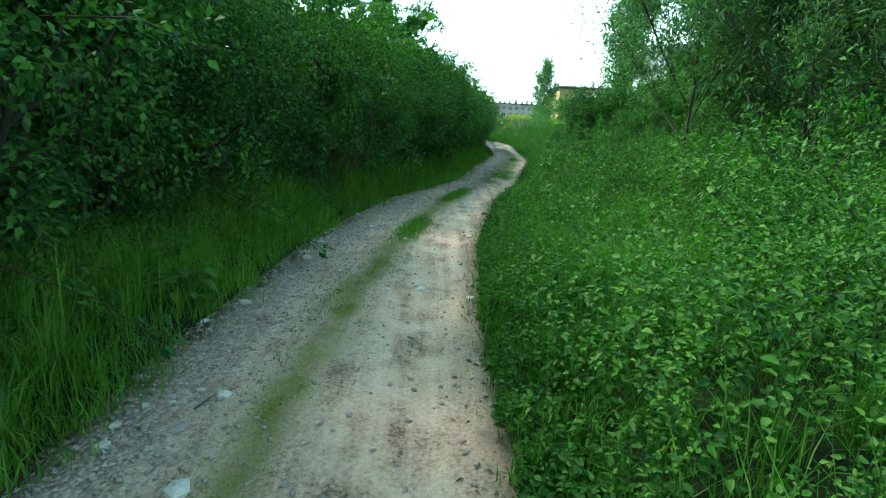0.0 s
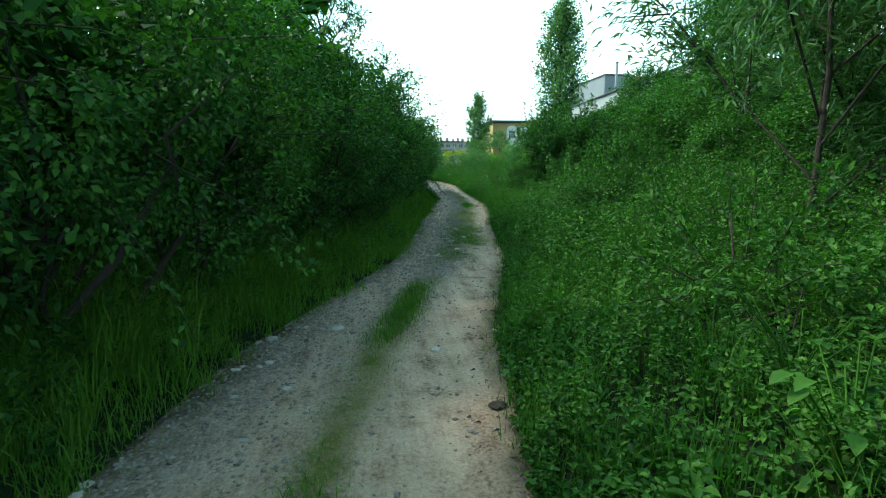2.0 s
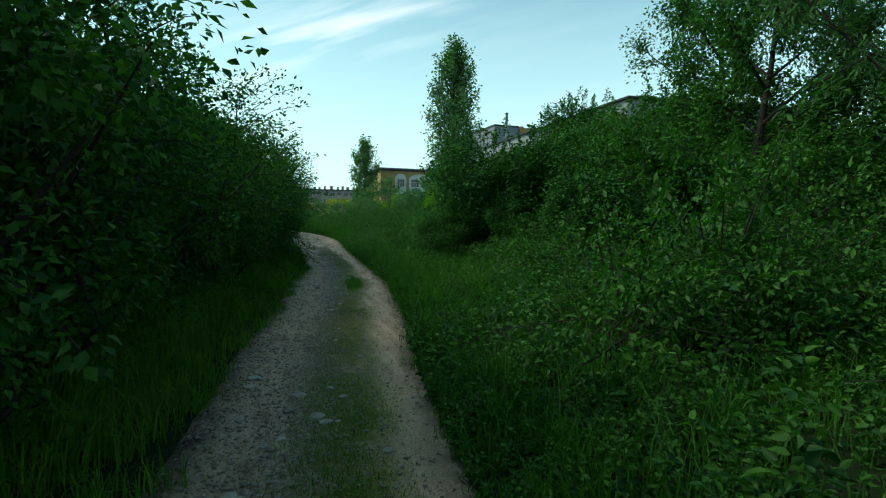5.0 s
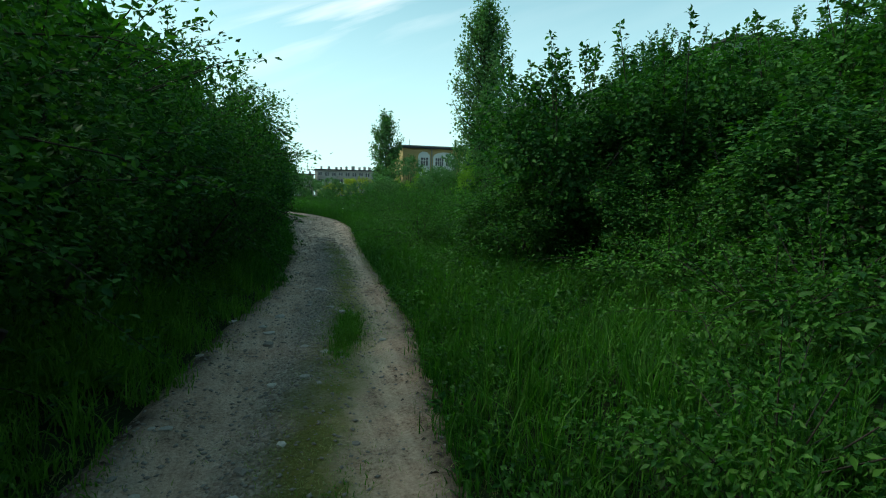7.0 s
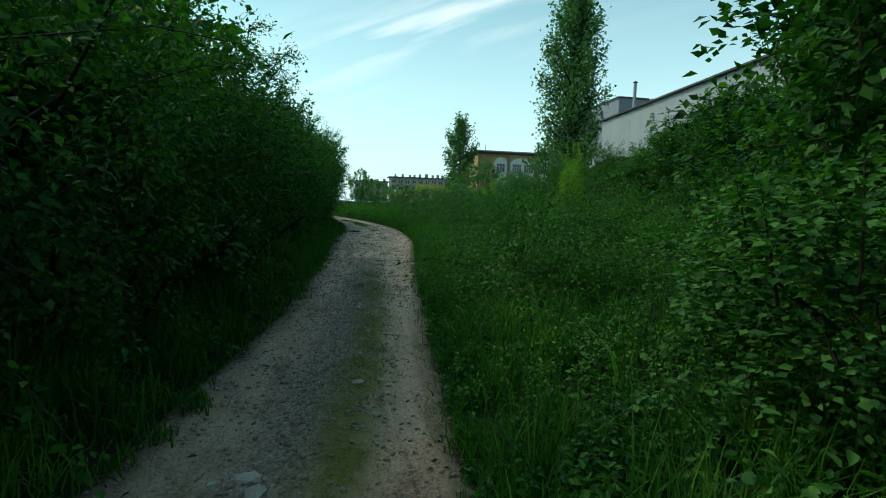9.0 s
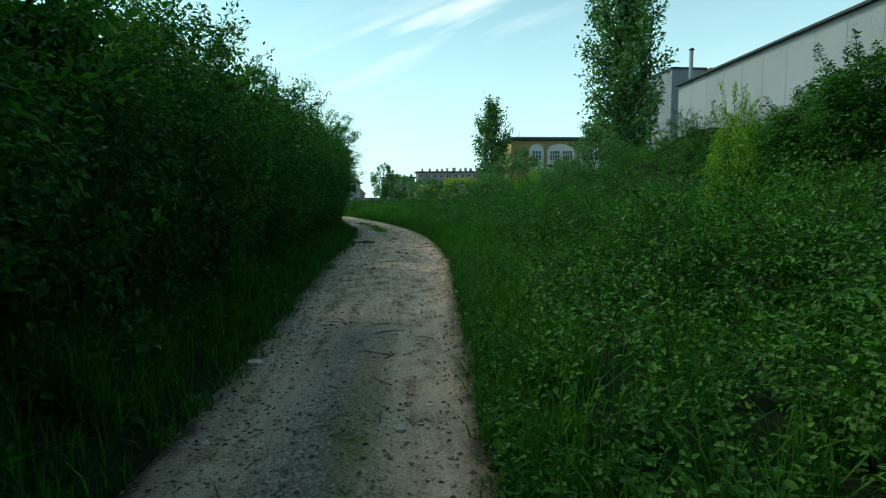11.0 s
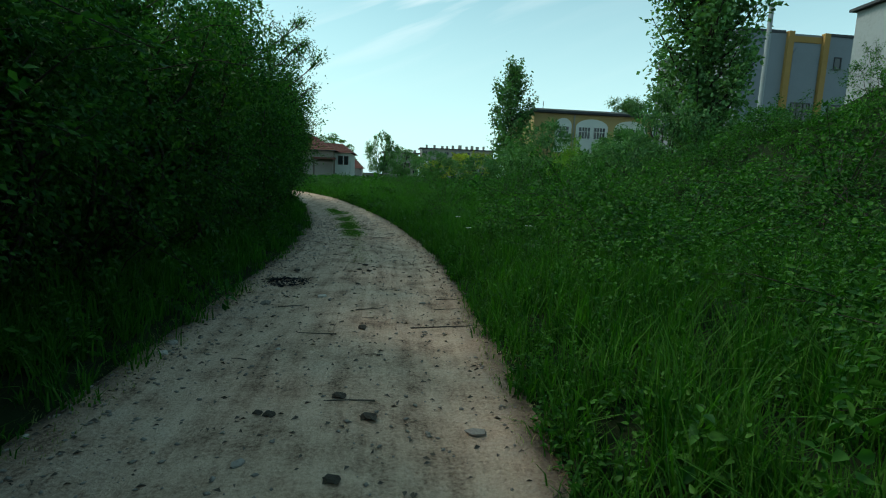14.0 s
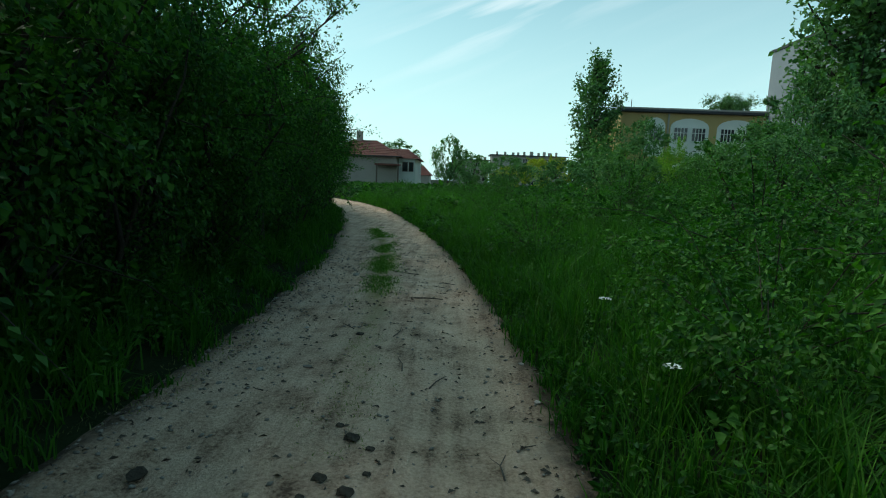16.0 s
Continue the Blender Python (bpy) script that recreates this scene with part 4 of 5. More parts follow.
def window(parent, x0, x1, z0, z1, y, bars=2, frame_mat=None, cross=True):
    """A casement on a wall at y that faces -y: a frame with glazing bars and dark glass."""
    fm = frame_mat or M_WHITE
    w = part("window", box_bm(x0, x1, y - 0.02, y, z0, z1), M_GLASS, parent)
    t = 0.06
    bm = bmesh.new()

    def bar(a, b, c, d):
        bmesh.ops.create_cube(bm, size=1.0, matrix=Matrix.Translation(((a + b) / 2, y - 0.04, (c + d) / 2)) @ Matrix.Diagonal((b - a, 0.05, d - c, 1)))
    bar(x0 - t, x0, z0 - t, z1 + t)
    bar(x1, x1 + t, z0 - t, z1 + t)
    bar(x0, x1, z0 - t, z0)
    bar(x0, x1, z1, z1 + t)
    for k in range(1, bars):
        c = x0 + (x1 - x0) * k / bars
        bar(c - 0.025, c + 0.025, z0, z1)
    if cross:
        c = z0 + (z1 - z0) * 0.62
        bar(x0, x1, c - 0.02, c + 0.02)
    part("frame", bm, fm, w)
    return w


def school():
    ob = thing("school_building", "two-storey ochre school building with white arched window panels", "building")
    y = 82.3
    part("wall", box_bm(17.8, 38.0, y, y + 11, -1.0, 7.55), M_OCHRE, ob)
    part("roof", box_bm(17.5, 38.3, y - 0.35, y + 11.3, 7.55, 7.78, 0.03), M_DARK, ob, "flat dark roof with a thin overhanging edge")
    part("parapet", box_bm(17.55, 38.25, y - 0.30, y + 11.2, 7.78, 7.92), M_CONC, ob)
    part("downpipe", box_bm(21.72, 21.84, y - 0.12, y - 0.01, -1.0, 7.5), M_CONC, ob)
    part("antenna", box_bm(19.2, 19.25, y + 2, y + 2.05, 7.92, 8.9), M_DARK, ob)
    for floor in (0.0, -3.6):
        for x0, x1 in ((19.9, 21.55), (22.0, 25.2), (25.9, 29.1), (29.8, 33.0), (33.7, 36.9)):
            part("arch_panel", arch_bm(x0, x1, 3.9 + floor, 7.15 + floor, y + 0.01, 0.09, 0.75), M_WHITE, ob, "white arched panel")
            if x1 - x0 < 2:
                window(ob, x0 + 0.35, x1 - 0.3, 5.3 + floor, 6.35 + floor, y - 0.082, 3, M_WHITE)
            else:
                for c in ((3 * x0 + x1) / 4 + 0.05, (x0 + 3 * x1) / 4 - 0.05):
                    window(ob, c - 0.55, c + 0.55, 5.3 + floor, 6.35 + floor, y - 0.082, 4, M_WHITE)
    return ob


school()


def tower_block():
    ob = thing("office_block", "grey rendered block with orange pilasters behind the trees", "building")
    y = 70.5
    part("wall", box_bm(29.9, 48.0, y, y + 12, -1.0, 12.75), M_GREY, ob)
    for x0, x1 in ((29.8, 33.3), (36.95, 48.1)):
        part("parapet", box_bm(x0, x1, y - 0.06, y + 12.1, 12.72, 12.92), M_DARK, ob)
    for x0 in (33.32, 36.25):
        part("pilaster", box_bm(x0 + 0.1, x0 + 0.55, y - 0.28, y + 0.1, -1.0, 12.86), M_ORANGE, ob, "orange painted pilaster")
    part("band", box_bm(33.9, 36.33, y - 0.05, y + 0.02, 12.15, 12.6), M_ORANGE, ob, "orange painted band")
    part("arch_panel", arch_bm(34.05, 36.2, 4.0, 11.9, y + 0.01, 0.10, 0.6), M_GREY, ob)
    window(ob, 34.4, 35.9, 6.2, 7.7, y - 0.10, 3, M_DARK)
    for x in (37.6, 40.4, 43.2):
        window(ob, x, x + 0.5, 10.4, 11.2, y - 0.002, 1, M_DARK, False)
        window(ob, x, x + 1.2, 6.4, 7.7, y - 0.002, 2, M_DARK)
    return ob


M_ORANGE = plaster("orange_render", (0.36, 0.21, 0.07), 0.8)
tower_block()
flue = thing("flue_pipe", "slim grey metal flue pipe with a rain cap", "flue pipe", at=pose(30.6, 68.7, 1.0))
fast_mesh("pipe", *tube([(0, 0, 0), (0, 0, 6), (0, 0, 12.9)], 0.16, 0.16, 12), M_SHEET, flue, smooth=True)
fast_mesh("cap", *tube([(0, 0, 12.95), (0, 0, 13.05), (0, 0, 13.12)], 0.26, 0.05, 12), M_DARK, flue)


def warehouse():
    """A long shed on the bank; its pale sheet wall runs beside the track and its mono-pitch roof has a dark edge."""
    a, b = Vector((16.25, 46.4)), Vector((14.9, 27.5))
    u = (b - a).normalized()
    ang = math.degrees(math.atan2(u.y, u.x))
    ob = thing("warehouse", "pale grey sheet-metal warehouse with a dark roof edge on the bank", "building", at=pose(a.x, a.y, 0, 0, 0, ang))
    ln = (b - a).length
    part("wall", box_bm(0, ln, 0, 11, 1.2, 5.9), M_SHEET, ob, "pale ribbed sheet wall with rust streaks")
    n = int(ln / 1.1)
    for k in range(1, n):
        part("rib", box_bm(k * 1.1, k * 1.1 + 0.03, -0.008, 0.01, 1.2, 5.87), M_SHEET, ob)
    bm = bmesh.new()
    vs = [bm.verts.new(p) for p in ((-0.1, -0.15, 5.9), (ln + 0.2, -0.15, 5.9), (ln + 0.2, 11.2, 6.1), (-0.1, 11.2, 6.1))]
    f = bm.faces.new(vs)
    e = bmesh.ops.extrude_face_region(bm, geom=[f])
    bmesh.ops.translate(bm, verts=[v for v in e["geom"] if isinstance(v, bmesh.types.BMVert)], vec=(0, 0, 0.07))
    bmesh.ops.recalc_face_normals(bm, faces=bm.faces[:])
    part("roof", bm, M_DARK, ob, "dark weathered roof sheet")
    return ob


warehouse()


def flats(name, x0, x1, y, top, floors, bays, seed):
    r = np.random.default_rng(seed)
    ob = thing(name, "weathered concrete apartment block with rooftop chimneys in the distance", "apartment block", "distant apartment blocks")
    part("wall", box_bm(x0, x1, y, y + 12, -4, top), M_CONC, ob)
    part("roof", box_bm(x0 - 0.8, x1 + 0.8, y - 0.9, y + 12.8, top, top + 0.35), M_DARK, ob)
    fh = 3.0
    bw = (x1 - x0) / bays
    for f in range(floors):
        z = top - 2.6 - f * fh
        for b in range(bays):
            c = x0 + (b + 0.5) * bw
            if (b + seed) % 3 == 1:
                part("balcony", box_bm(c - bw * 0.42, c + bw * 0.42, y - 1.1, y - 0.01, z - 0.8, z + 0.25), (M_WHITE, M_BEIGE, M_CONC)[int(r.integers(0, 3))], ob)
            w = part("window", box_bm(c - 0.8, c + 0.8, y - 0.04, y + 0.02, z, z + 1.5), M_GLASS, ob)
            part("frame", box_bm(c - 0.05, c + 0.05, y - 0.09, y - 0.035, z, z + 1.5), M_WHITE, w)
    x = x0 + 2
    while x < x1 - 1:
        h = r.uniform(0.9, 1.8)
        part("chimney", box_bm(x, x + r.uniform(0.7, 1.4), y + 3, y + 4.2, top + 0.35, top + 0.35 + h), M_CONC, ob)
        x += r.uniform(2.0, 3.6)
    return ob


flats("apartment_block", 17.8, 48.0, 250.0, 12.2, 4, 10, 1)
flats("apartment_block", 2.0, 17.0, 258.0, 10.2, 4, 5, 2)


def hip_roof(parent, x0, x1, y0, y1, z0, z1, run, label=""):
    """A hipped tile roof with ridge lines and courses of tiles as shallow steps."""
    bm = bmesh.new()
    o = 0.35
    n = 9
    loops = []
    for k in range(n + 1):
        t = k / n
        for lift in ((0.0,) if k == 0 else (0.0, 0.035)):
            ix, iy = run * t, (y1 - y0 + 2 * o) / 2 * t * 0.98
            z = z0 + (z1 - z0) * t + lift
            loops.append([bm.verts.new(p) for p in ((x0 - o + ix, y0 - o + iy, z), (x1 + o - ix, y0 - o + iy, z), (x1 + o - ix, y1 + o - iy, z), (x0 - o + ix, y1 + o - iy, z))])
    for a, b in zip(loops, loops[1:]):
        for i in range(4):
            bm.faces.new((a[i], a[(i + 1) % 4], b[(i + 1) % 4], b[i]))
    bm.faces.new(loops[-1])
    bm.faces.new(loops[0][::-1])
    bmesh.ops.recalc_face_normals(bm, faces=bm.faces[:])
    return part("roof", bm, M_TILE, parent, label)


def house():
    ob = thing("house", "low beige house with a hipped red-brown tile roof", "house")
    part("wall", box_bm(-7.5, -0.9, 80.5, 88, -0.5, 3.05), M_BEIGE, ob)
    hip_roof(ob, -7.5, -0.9, 80.5, 88, 3.05, 4.5, 2.6)
    part("wing_wall", box_bm(-1.9, 0.5, 82.0, 89, -0.5, 2.95), M_WHITE, ob, "pale rendered wing wall")
    hip_roof(ob, -3.2, 0.5, 82.0, 89, 2.95, 3.9, 1.3)
    window(ob, -0.55, -0.2, 1.9, 2.6, 81.998, 1, M_WOOD, False)
    window(ob, 0.0, 0.3, 1.9, 2.6, 81.998, 1, M_WOOD, False)
    part("porch_roof", box_bm(-2.6, -0.6, 79.4, 80.6, 2.25, 2.4), M_TILE, ob)
    for x in (-2.5, -0.75):
        part("porch_post", box_bm(x, x + 0.12, 79.5, 79.62, 0.3, 2.25), M_WOOD, ob)
    part("gutter", box_bm(-7.8, -0.6, 80.08, 80.16, 2.98, 3.06), M_DARK, ob)
    part("chimney", box_bm(-5.0, -4.5, 84, 84.5, 4.2, 5.3), M_BEIGE, ob)
    return ob


house()
cot = thing("cottage", "small far cottage with a bright orange tile roof", "house")
part("wall", box_bm(-4.5, -0.4, 120, 126, -1.0, 1.9), M_BEIGE, cot)
hip_roof(cot, -4.5, -0.4, 120, 126, 1.9, 3.6, 1.6)
pole = thing("utility_pole", "slim weathered wooden utility pole rising over the hedge", "utility pole", at=pose(-5.7, 75, 0.3))
fast_mesh("shaft", *tube([(0, 0, 0), (0.02, 0, 4), (0.05, 0, 7.5)], 0.13, 0.09, 8), M_WOOD, pole, smooth=True)
part("insulator", box_bm(-0.18, 0.25, -0.05, 0.05, 7.0, 7.1), M_DARK, pole)

# trees and bushes near the buildings
tree("umbrella_pine", "dark flat-topped pine behind the school roof", pose(36.7, 101.9, 0.5), 12.4, 0.22, 3.2, 5000, 0.3, M_POPLAR, 121, upright=0.12, start=0.86, boughs=12, sprays=60, clump=0.7, width=0.3)
yb = shrub("yellow_bush", "yellow-flowering bush in front of the apartment blocks", "bush", place(11.6, 80), (2.1, 1.8), 2.9, 5000, 0.16, M_YELLOW, 131, stem=0.04)
copy_thing(yb, place(9.0, 86, 40, 0.8))
db = shrub("field_bush", "large dark green bush beside the poplar", "bush", place(15.6, 72), (2.6, 2.2), 5.0, 4200, 0.22, M_POPLAR, 133, "field bushes", stem=0.07, sprays=24)
for x, y, s, sz in [(20.5, 71, 0.9, 0.75), (12.0, 66, 0.8, 0.5), (24, 66, 1.1, 0.8), (17.2, 57.0, 0.75, 0.95), (21.8, 56.5, 0.7, 0.8), (28, 66, 1.1, 1.0), (7.6, 74, 0.8, 0.5), (5.5, 90, 1.0, 0.7), (-2.5, 92, 1.2, 0.9), (14.6, 55.5, 0.55, 0.5),
                    (10.5, 57, 0.5, 0.4), (3.4, 80, 0.6, 0.85), (12.6, 51.0, 0.45, 0.36), (8.8, 60.5, 0.5, 0.34), (15.5, 60, 0.7, 0.5)]:
    copy_thing(db, place(x, y, r1.uniform(0, 360), s, sz))
for x, y, s, sz in [(12.4, 36.0, 0.8, 0.5), (12.8, 32.0, 1.0, 0.9), (13.4, 29.0, 1.2, 1.3), (11.0, 30.0, 0.8, 0.5), (13.6, 40.5, 0.5, 0.35), (12.9, 26.5, 1.3, 0.9), (12.7, 30.6, 1.2, 0.8), (13.0, 33.6, 1.1, 0.72), (13.3, 35.4, 1.0, 0.55), (10.6, 24.8, 1.1, 0.8), (8.6, 23.8, 0.9, 0.6)]:
    copy_thing(bank, place(x, y, r1.uniform(0, 360), s, sz))


# ---- big-leaved plants near the start ----
def broad_plant(at, n, leaf, height, seed, label):
    r = np.random.default_rng(seed)
    ob = thing("broadleaf_plant", label, "plant", "broad-leaved plants", at=at)
    stems = []
    for k in range(n):
        a = r.uniform(0, 6.283)
        h = height * r.uniform(0.55, 1.0)
        tip = np.array([math.cos(a) * h * 0.5, math.sin(a) * h * 0.5, h])
        stems.append(tube([(0, 0, 0), tip * np.array([0.35, 0.35, 0.6]), tip], 0.006, 0.003, 4))
        # a leaf of two bent halves, each of three strips
        d = unit(np.array([math.cos(a), math.sin(a), -0.15 + r.normal(0, 0.15)]))
        sd = unit(np.cross(d, [0, 0, 1.0]))
        up = np.cross(sd, d)
        s = leaf * r.uniform(0.7, 1.2)
        prof = [(0, 0.02, 0), (0.25, 0.26, 0.05), (0.55, 0.30, 0.04), (0.8, 0.17, -0.04), (1.0, 0.0, -0.14)]
        V, F = [], []
        for t, w, l in prof:
            c = tip + d * s * t + up * s * l
            V += [c - sd * s * w + up * s * w * 0.35, c, c + sd * s * w + up * s * w * 0.35]
        for q in range(4):
            F += [(3 * q, 3 * q + 1, 3 * q + 4, 3 * q + 3), (3 * q + 1, 3 * q + 2, 3 * q + 5, 3 * q + 4)]
        fast_mesh("leaf", np.array(V), np.array(F), M_BRAMBLE, ob, smooth=True)
    fast_mesh("stalk", *join(stems), M_GRASS, ob)
    return ob


PL = "broad-leaved green plant with large pointed leaves among weeds"
for k, (x, y, n, leaf, h) in enumerate([(1.62, 2.25, 9, 0.17, 0.72), (2.1, 2.9, 8, 0.16, 0.8), (1.9, 3.9, 8, 0.15, 0.85), (2.9, 4.4, 8, 0.2, 0.95), (1.35, 5.2, 8, 0.13, 0.7),
                                         (1.55, 6.0, 8, 0.14, 0.75), (1.9, 6.6, 9, 0.13, 0.8), (1.95, 7.6, 9, 0.14, 0.8), (2.6, 9.2, 9, 0.14, 0.9), (2.9, 10.4, 9, 0.14, 0.8),
                                         (3.3, 11.6, 8, 0.13, 0.8), (5.2, 22.5, 9, 0.14, 0.7), (6.0, 32.2, 9, 0.13, 0.8), (6.2, 34.2, 9, 0.13, 0.75), (7.0, 39.6, 9, 0.16, 0.9)]):
    broad_plant(place(x, y, k * 50), n + 5, leaf * 0.52, h * 0.74, 500 + k, PL)
broad_plant(place(-1.5, 2.95), 30, 0.10, 0.26, 530, "dark low broad-leaved plant in the verge grass")
broad_plant(place(-1.62, 3.15), 20, 0.10, 0.24, 531, "dark low broad-leaved plant in the verge grass")


def umbel(at, seed):
    r = np.random.default_rng(seed)
    ob = thing("wildflower", "white umbel wildflower standing in long grass", "flower", "white wildflowers", at=at)
    h = r.uniform(0.5, 0.65)
    fast_mesh("stalk", *tube([(0, 0, 0), (0.01, 0, h * 0.6), (0.03, 0.0, h)], 0.004, 0.002, 4), M_GRASS, ob)
    a = r.uniform(0, 6.283, 46)
    q = 0.026 * np.sqrt(r.random(46))
    P = np.stack([0.03 + q * np.cos(a), q * np.sin(a), h + 0.01 - 6 * q ** 2], 1)
    fast_mesh("flower_head", *leaves(P, np.stack([np.cos(a), np.sin(a), 0.2 + 0 * a], 1), np.full(46, 0.010), 0.9, seed=seed), M_PETAL, ob)


for k, (x, y) in enumerate([(4.97, 39.44), (4.95, 40.2), (5.3, 37.9)]):
    umbel(pose(x, y, float(ground(x, y)), 0, 0, 40 * k), 540 + k)

# ---- things lying on the track ----
def road_at(x, y, lift=0.0, turn=0.0):
    return pose(x, y, float(road_z(np.float64(x), np.float64(y))) + lift, 0, 0, turn)


def stick(pts, r, label, at, forks=()):
    ob = thing("twig", label, "twig", "fallen twigs", at=at)
    fast_mesh("shaft", *tube(pts, r, r * 0.45, 5), M_WOOD, ob)
    for f in forks:
        fast_mesh("side_twig", *tube(f, r * 0.6, r * 0.25, 4), M_WOOD, ob)


TW = "thin dry brown twig lying on the track"
stick([(-0.10, -0.06, 0.012), (0, 0.01, 0.018), (0.07, 0.10, 0.015)], 0.006, "forked dry twig lying on the pale track", road_at(4.05, 31.54), [[(0, 0.01, 0.018), (0.08, 0.02, 0.012), (0.13, 0.01, 0.010)]])
stick([(-0.30, -0.02, 0.010), (0, 0.01, 0.014), (0.32, 0.05, 0.012)], 0.007, TW, road_at(4.52, 37.22))
stick([(-0.12, 0, 0.010), (0, 0.015, 0.012), (0.13, 0.0, 0.010)], 0.006, TW, road_at(4.62, 38.1))
stick([(-0.10, -0.02, 0.010), (0, 0.0, 0.012), (0.12, 0.03, 0.010)], 0.005, TW, road_at(4.55, 37.75))
stick([(-0.14, 0, 0.014), (0, 0.01, 0.018), (0.16, -0.01, 0.014)], 0.010, TW, road_at(3.94, 42.7))
stick([(-0.05, -0.09, 0.010), (-0.02, 0, 0.016), (0.06, 0.10, 0.014)], 0.005, TW, road_at(-0.93, 2.0))
for k in range(85):
    y = r1.uniform(24, 44)
    x = left(y) + r1.uniform(0.15, 0.97) * (right(y) - left(y))
    a, b = 0.035 + 0.11 * r1.random() ** 2, r1.uniform(-0.03, 0.03)
    stick([(-a, 0, 0.012), (0, b, 0.016), (a, b * 0.4, 0.012)], 0.003 + 0.02 * a, TW, road_at(x, y, 0, r1.uniform(0, 180)), [[(0, b, 0.016), (a * 0.5, b + a * 0.5, 0.014)]] if k % 3 == 0 else ())

can = thing("tin_can", "crushed silver tin can lying on the track", "can", at=road_at(4.35, 31.16, 0.0, 20))
bm = bmesh.new()
bmesh.ops.create_cone(bm, cap_ends=True, segments=16, radius1=0.042, radius2=0.040, depth=0.022, matrix=Matrix.Translation((0, 0, 0.018)))
for v in bm.verts:
    v.co.z += 0.008 * math.sin(40 * v.co.x) + 0.005 * math.sin(60 * v.co.y)
part("body", bm, M_SHEET, can)
bm = bmesh.new()
bmesh.ops.create_cone(bm, cap_ends=True, segments=16, radius1=0.028, radius2=0.026, depth=0.004, matrix=Matrix.Translation((0, 0, 0.034)))
part("lid", bm, M_DARK, can, "dark dented lid")


def blob(seed, n=1, squash=0.6, jag=0.25):
    """An angular lump about one unit across."""
    r = np.random.default_rng(seed)
    bm = bmesh.new()
    bmesh.ops.create_icosphere(bm, subdivisions=n, radius=0.5)
    for v in bm.verts:
        v.co *= 1 + r.uniform(-jag, jag)
        v.co.z *= squash
    me = bpy.data.meshes.new("stone")
    bm.to_mesh(me)
    bm.free()
    return me


M_CLOD = rough_material("dried_mud", [(0.3, (0.03, 0.024, 0.018)), (0.55, (0.06, 0.046, 0.034)), (0.8, (0.12, 0.092, 0.068))], 8, 60, 0.6)
clod_mesh = blob(3, 2, 0.36, 0.42)
clod_mesh.materials.append(M_CLOD)
for x, y, s in [(3.85, 37.19, 0.05), (3.73, 38.7, 0.04), (3.76, 39.83, 0.06), (3.86, 39.75, 0.035), (3.68, 39.95, 0.035), (0.64, 7.0, 0.07), (3.5, 41.4, 0.05), (4.3, 39.3, 0.04), (3.3, 33.6, 0.06), (3.15, 34.2, 0.05), (3.79, 35.96, 0.06), (3.95, 35.73, 0.065), (3.83, 35.22, 0.055), (3.48, 35.77, 0.05), (3.42, 35.8, 0.04), (3.85, 37.15, 0.045), (3.7, 39.5, 0.05), (3.82, 39.42, 0.055), (3.76, 39.3, 0.035), (3.66, 39.38, 0.03), (3.88, 39.55, 0.03), (2.97, 39.5, 0.07), (4.82, 38.3, 0.08)]:
    ob = tagged(new("dirt_clod", clod_mesh), "dark dried clod of dirt on the track", "clod", "dirt clods")
    ob.matrix_basis = road_at(x, y, s * 0.25, 37 * x) @ Matrix.Diagonal((s * 1.4, s, s, 1))

M_CHAR = plaster("char", (0.025, 0.025, 0.028), 0.6)
# burnt debris: charred sticks and flakes
r2 = np.random.default_rng(23)
pts, way = np.zeros((420, 3)), r2.normal(0, 1, (420, 3)) * np.array([1, 1, 0.2])
a, q = r2.uniform(0, 6.283, 420), np.sqrt(r2.random(420))
pts[:, 0], pts[:, 1], pts[:, 2] = 0.26 * q * np.cos(a), 0.20 * q * np.sin(a), 0.01 + 0.03 * (1 - q)
deb = tagged(fast_mesh("burnt_debris", *leaves(pts, way, r2.uniform(0.02, 0.065, 420), 0.35, seed=5), M_CHAR),
             "patch of charred black debris on the track", "debris", kind="stuff")
deb.matrix_basis = road_at(2.95, 38.85)

r3 = np.random.default_rng(29)
ly = np.concatenate([r3.uniform(26, 46, 2400), r3.uniform(0.5, 44, 2100)])
lu = np.concatenate([r3.random(2400), np.where(r3.random(2100) < 0.5, np.abs(r3.normal(0, 0.07, 2100)), 1 - np.abs(r3.normal(0, 0.07, 2100)))])
lx = left(ly) + np.clip(lu, 0.0, 1.0) * (right(ly) - left(ly))
la = r3.uniform(0, 6.283, 4500)
lit = leaves(np.stack([lx, ly, road_z(lx, ly) + 0.008], 1), np.stack([np.cos(la), np.sin(la), 0 * la + 0.1], 1), r3.uniform(0.012, 0.045, 4500), 0.45, fold=0.3, seed=9)
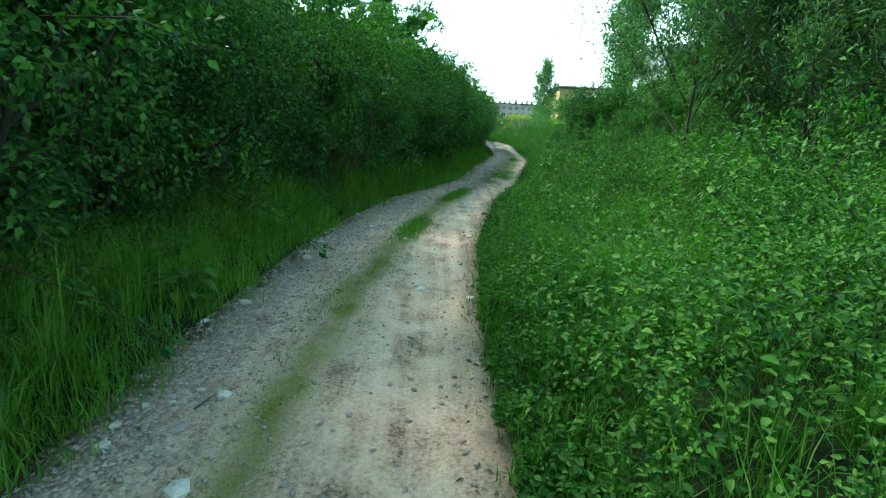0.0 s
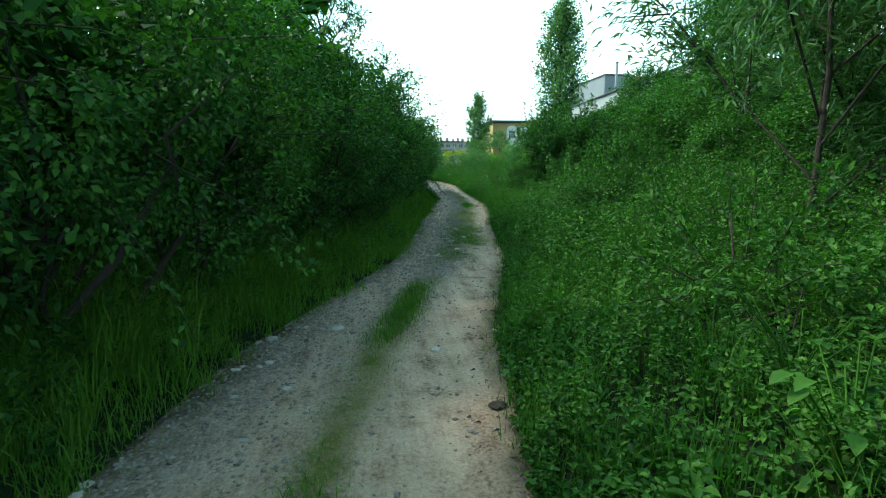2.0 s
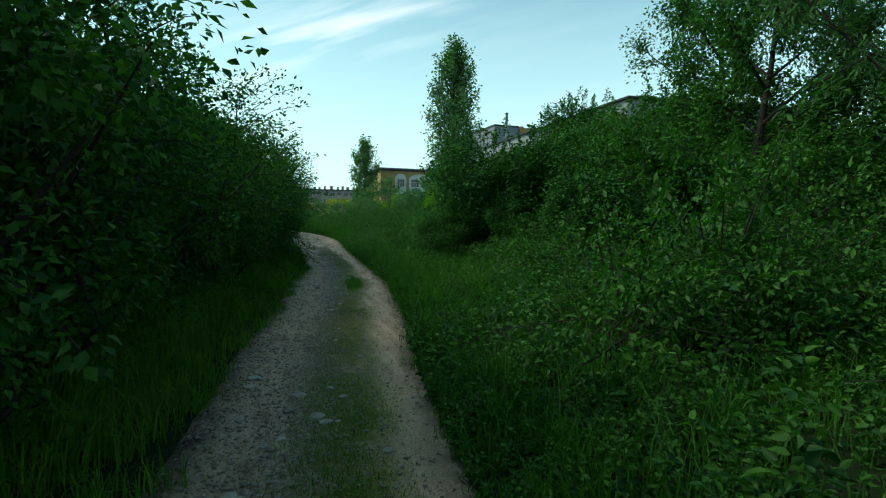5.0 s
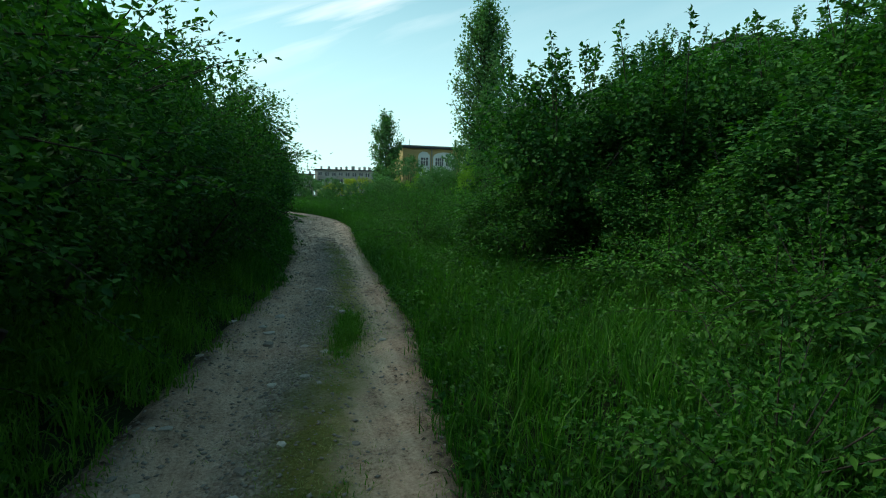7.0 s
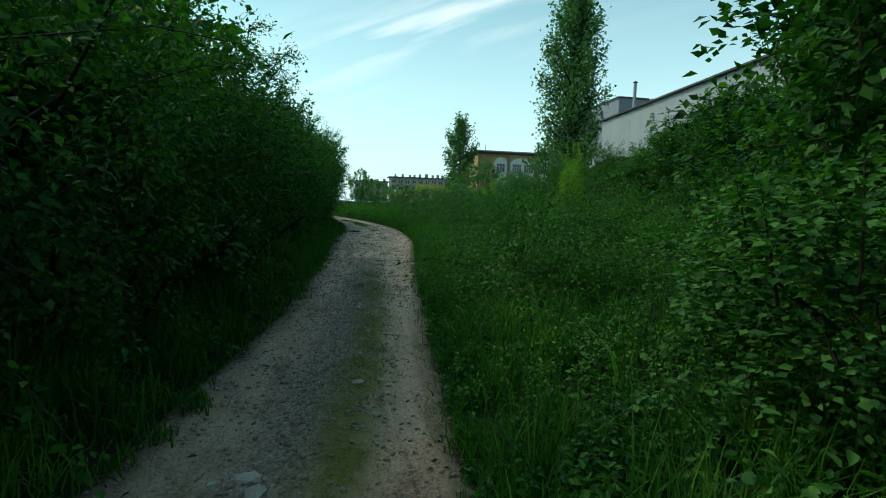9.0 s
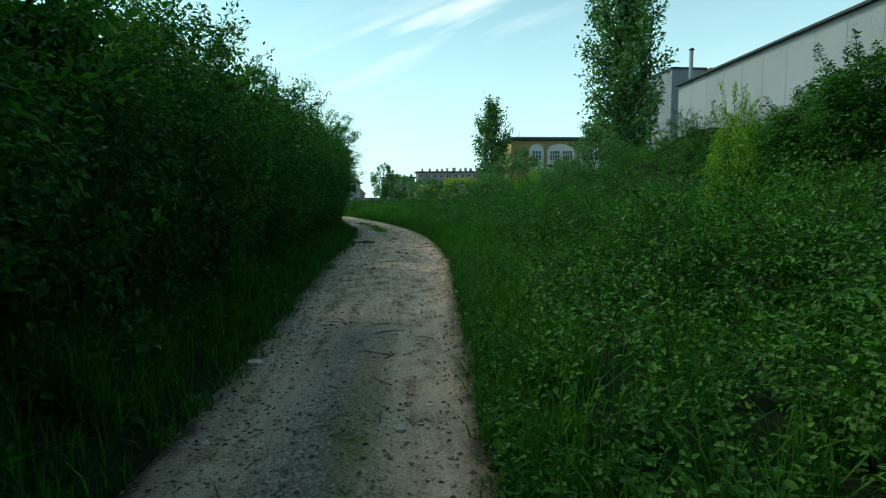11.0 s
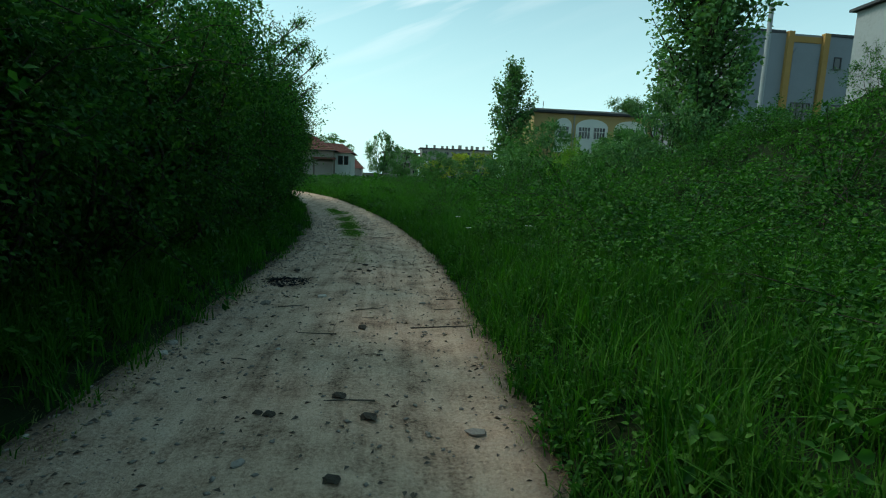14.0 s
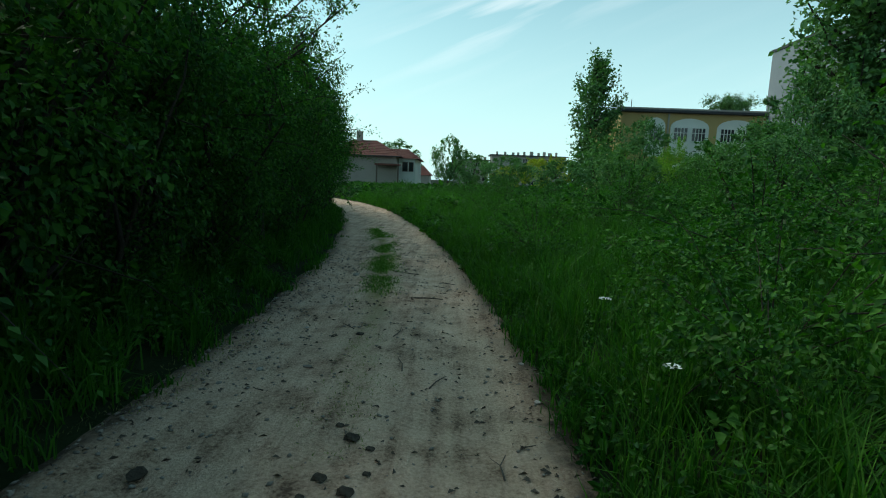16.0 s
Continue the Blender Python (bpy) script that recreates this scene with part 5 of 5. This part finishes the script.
tagged(fast_mesh("leaf_litter", *lit, M_WOOD), "dry brown leaf litter scattered on the track", "leaf litter", kind="stuff")

# ---- stones: the larger ones singly, the gravel joined ----
stone_meshes = [blob(30 + k, 1, 0.55, 0.22) for k in range(6)]
for me in stone_meshes:
    me.materials.append(M_STONE)


def stone_place(r):
    u = r.random()
    if u < 0.36:
        y = r.uniform(0.4, 16)
        x = left(y) + abs(r.normal(0, 0.38)) + 0.02
    elif u < 0.60:
        y = r.uniform(10, 28)
        x = np.interp(y, SY, SX) - 0.15 + r.normal(0, 0.32)
    elif u < 0.76:
        y = r.uniform(16, 46)
        x = left(y) + abs(r.normal(0, 0.3))
    else:
        y = r.uniform(0.4, 48)
        x = left(y) + r.random() * (right(y) - left(y))
    return x, y


for k in range(290):
    x, y = stone_place(r2)
    s = 0.034 + 0.062 * r2.random() ** 1.8
    ob = tagged(new("stone", stone_meshes[k % 6]), "angular pale grey limestone lying loose on the track", "stone", "loose stones")
    ob.matrix_basis = road_at(x, y, s * 0.12, r2.uniform(0, 360)) @ Matrix.Diagonal((s * r2.uniform(0.9, 1.5), s, s, 1))
base_v = np.array([(0.5, 0, 0.05), (0.1, 0.42, -0.04), (-0.48, 0.05, 0.02), (-0.05, -0.45, 0.04), (0.06, 0.02, 0.30), (0, 0, -0.3)])
base_f = np.array([(0, 1, 4), (1, 2, 4), (2, 3, 4), (3, 0, 4), (1, 0, 5), (2, 1, 5), (3, 2, 5), (0, 3, 5)])
V, F = [], []
for k in range(24000):
    x, y = stone_place(r2)
    s = 0.008 + 0.026 * r2.random() ** 2.2
    a = r2.uniform(0, 6.283)
    c, d = math.cos(a) * s, math.sin(a) * s
    m = np.array([[c * 1.3, -d, 0], [d * 1.3, c, 0], [0, 0, s]])
    V.append(base_v @ m.T + np.array([x, y, 0.004 + s * 0.15]))
    F.append(base_f + 6 * k)
V = np.concatenate(V)
V[:, 2] += road_z(V[:, 0], V[:, 1])
tagged(fast_mesh("gravel", V, np.concatenate(F), M_STONE), "loose grey gravel scattered along the wheel ruts", "gravel", kind="stuff")
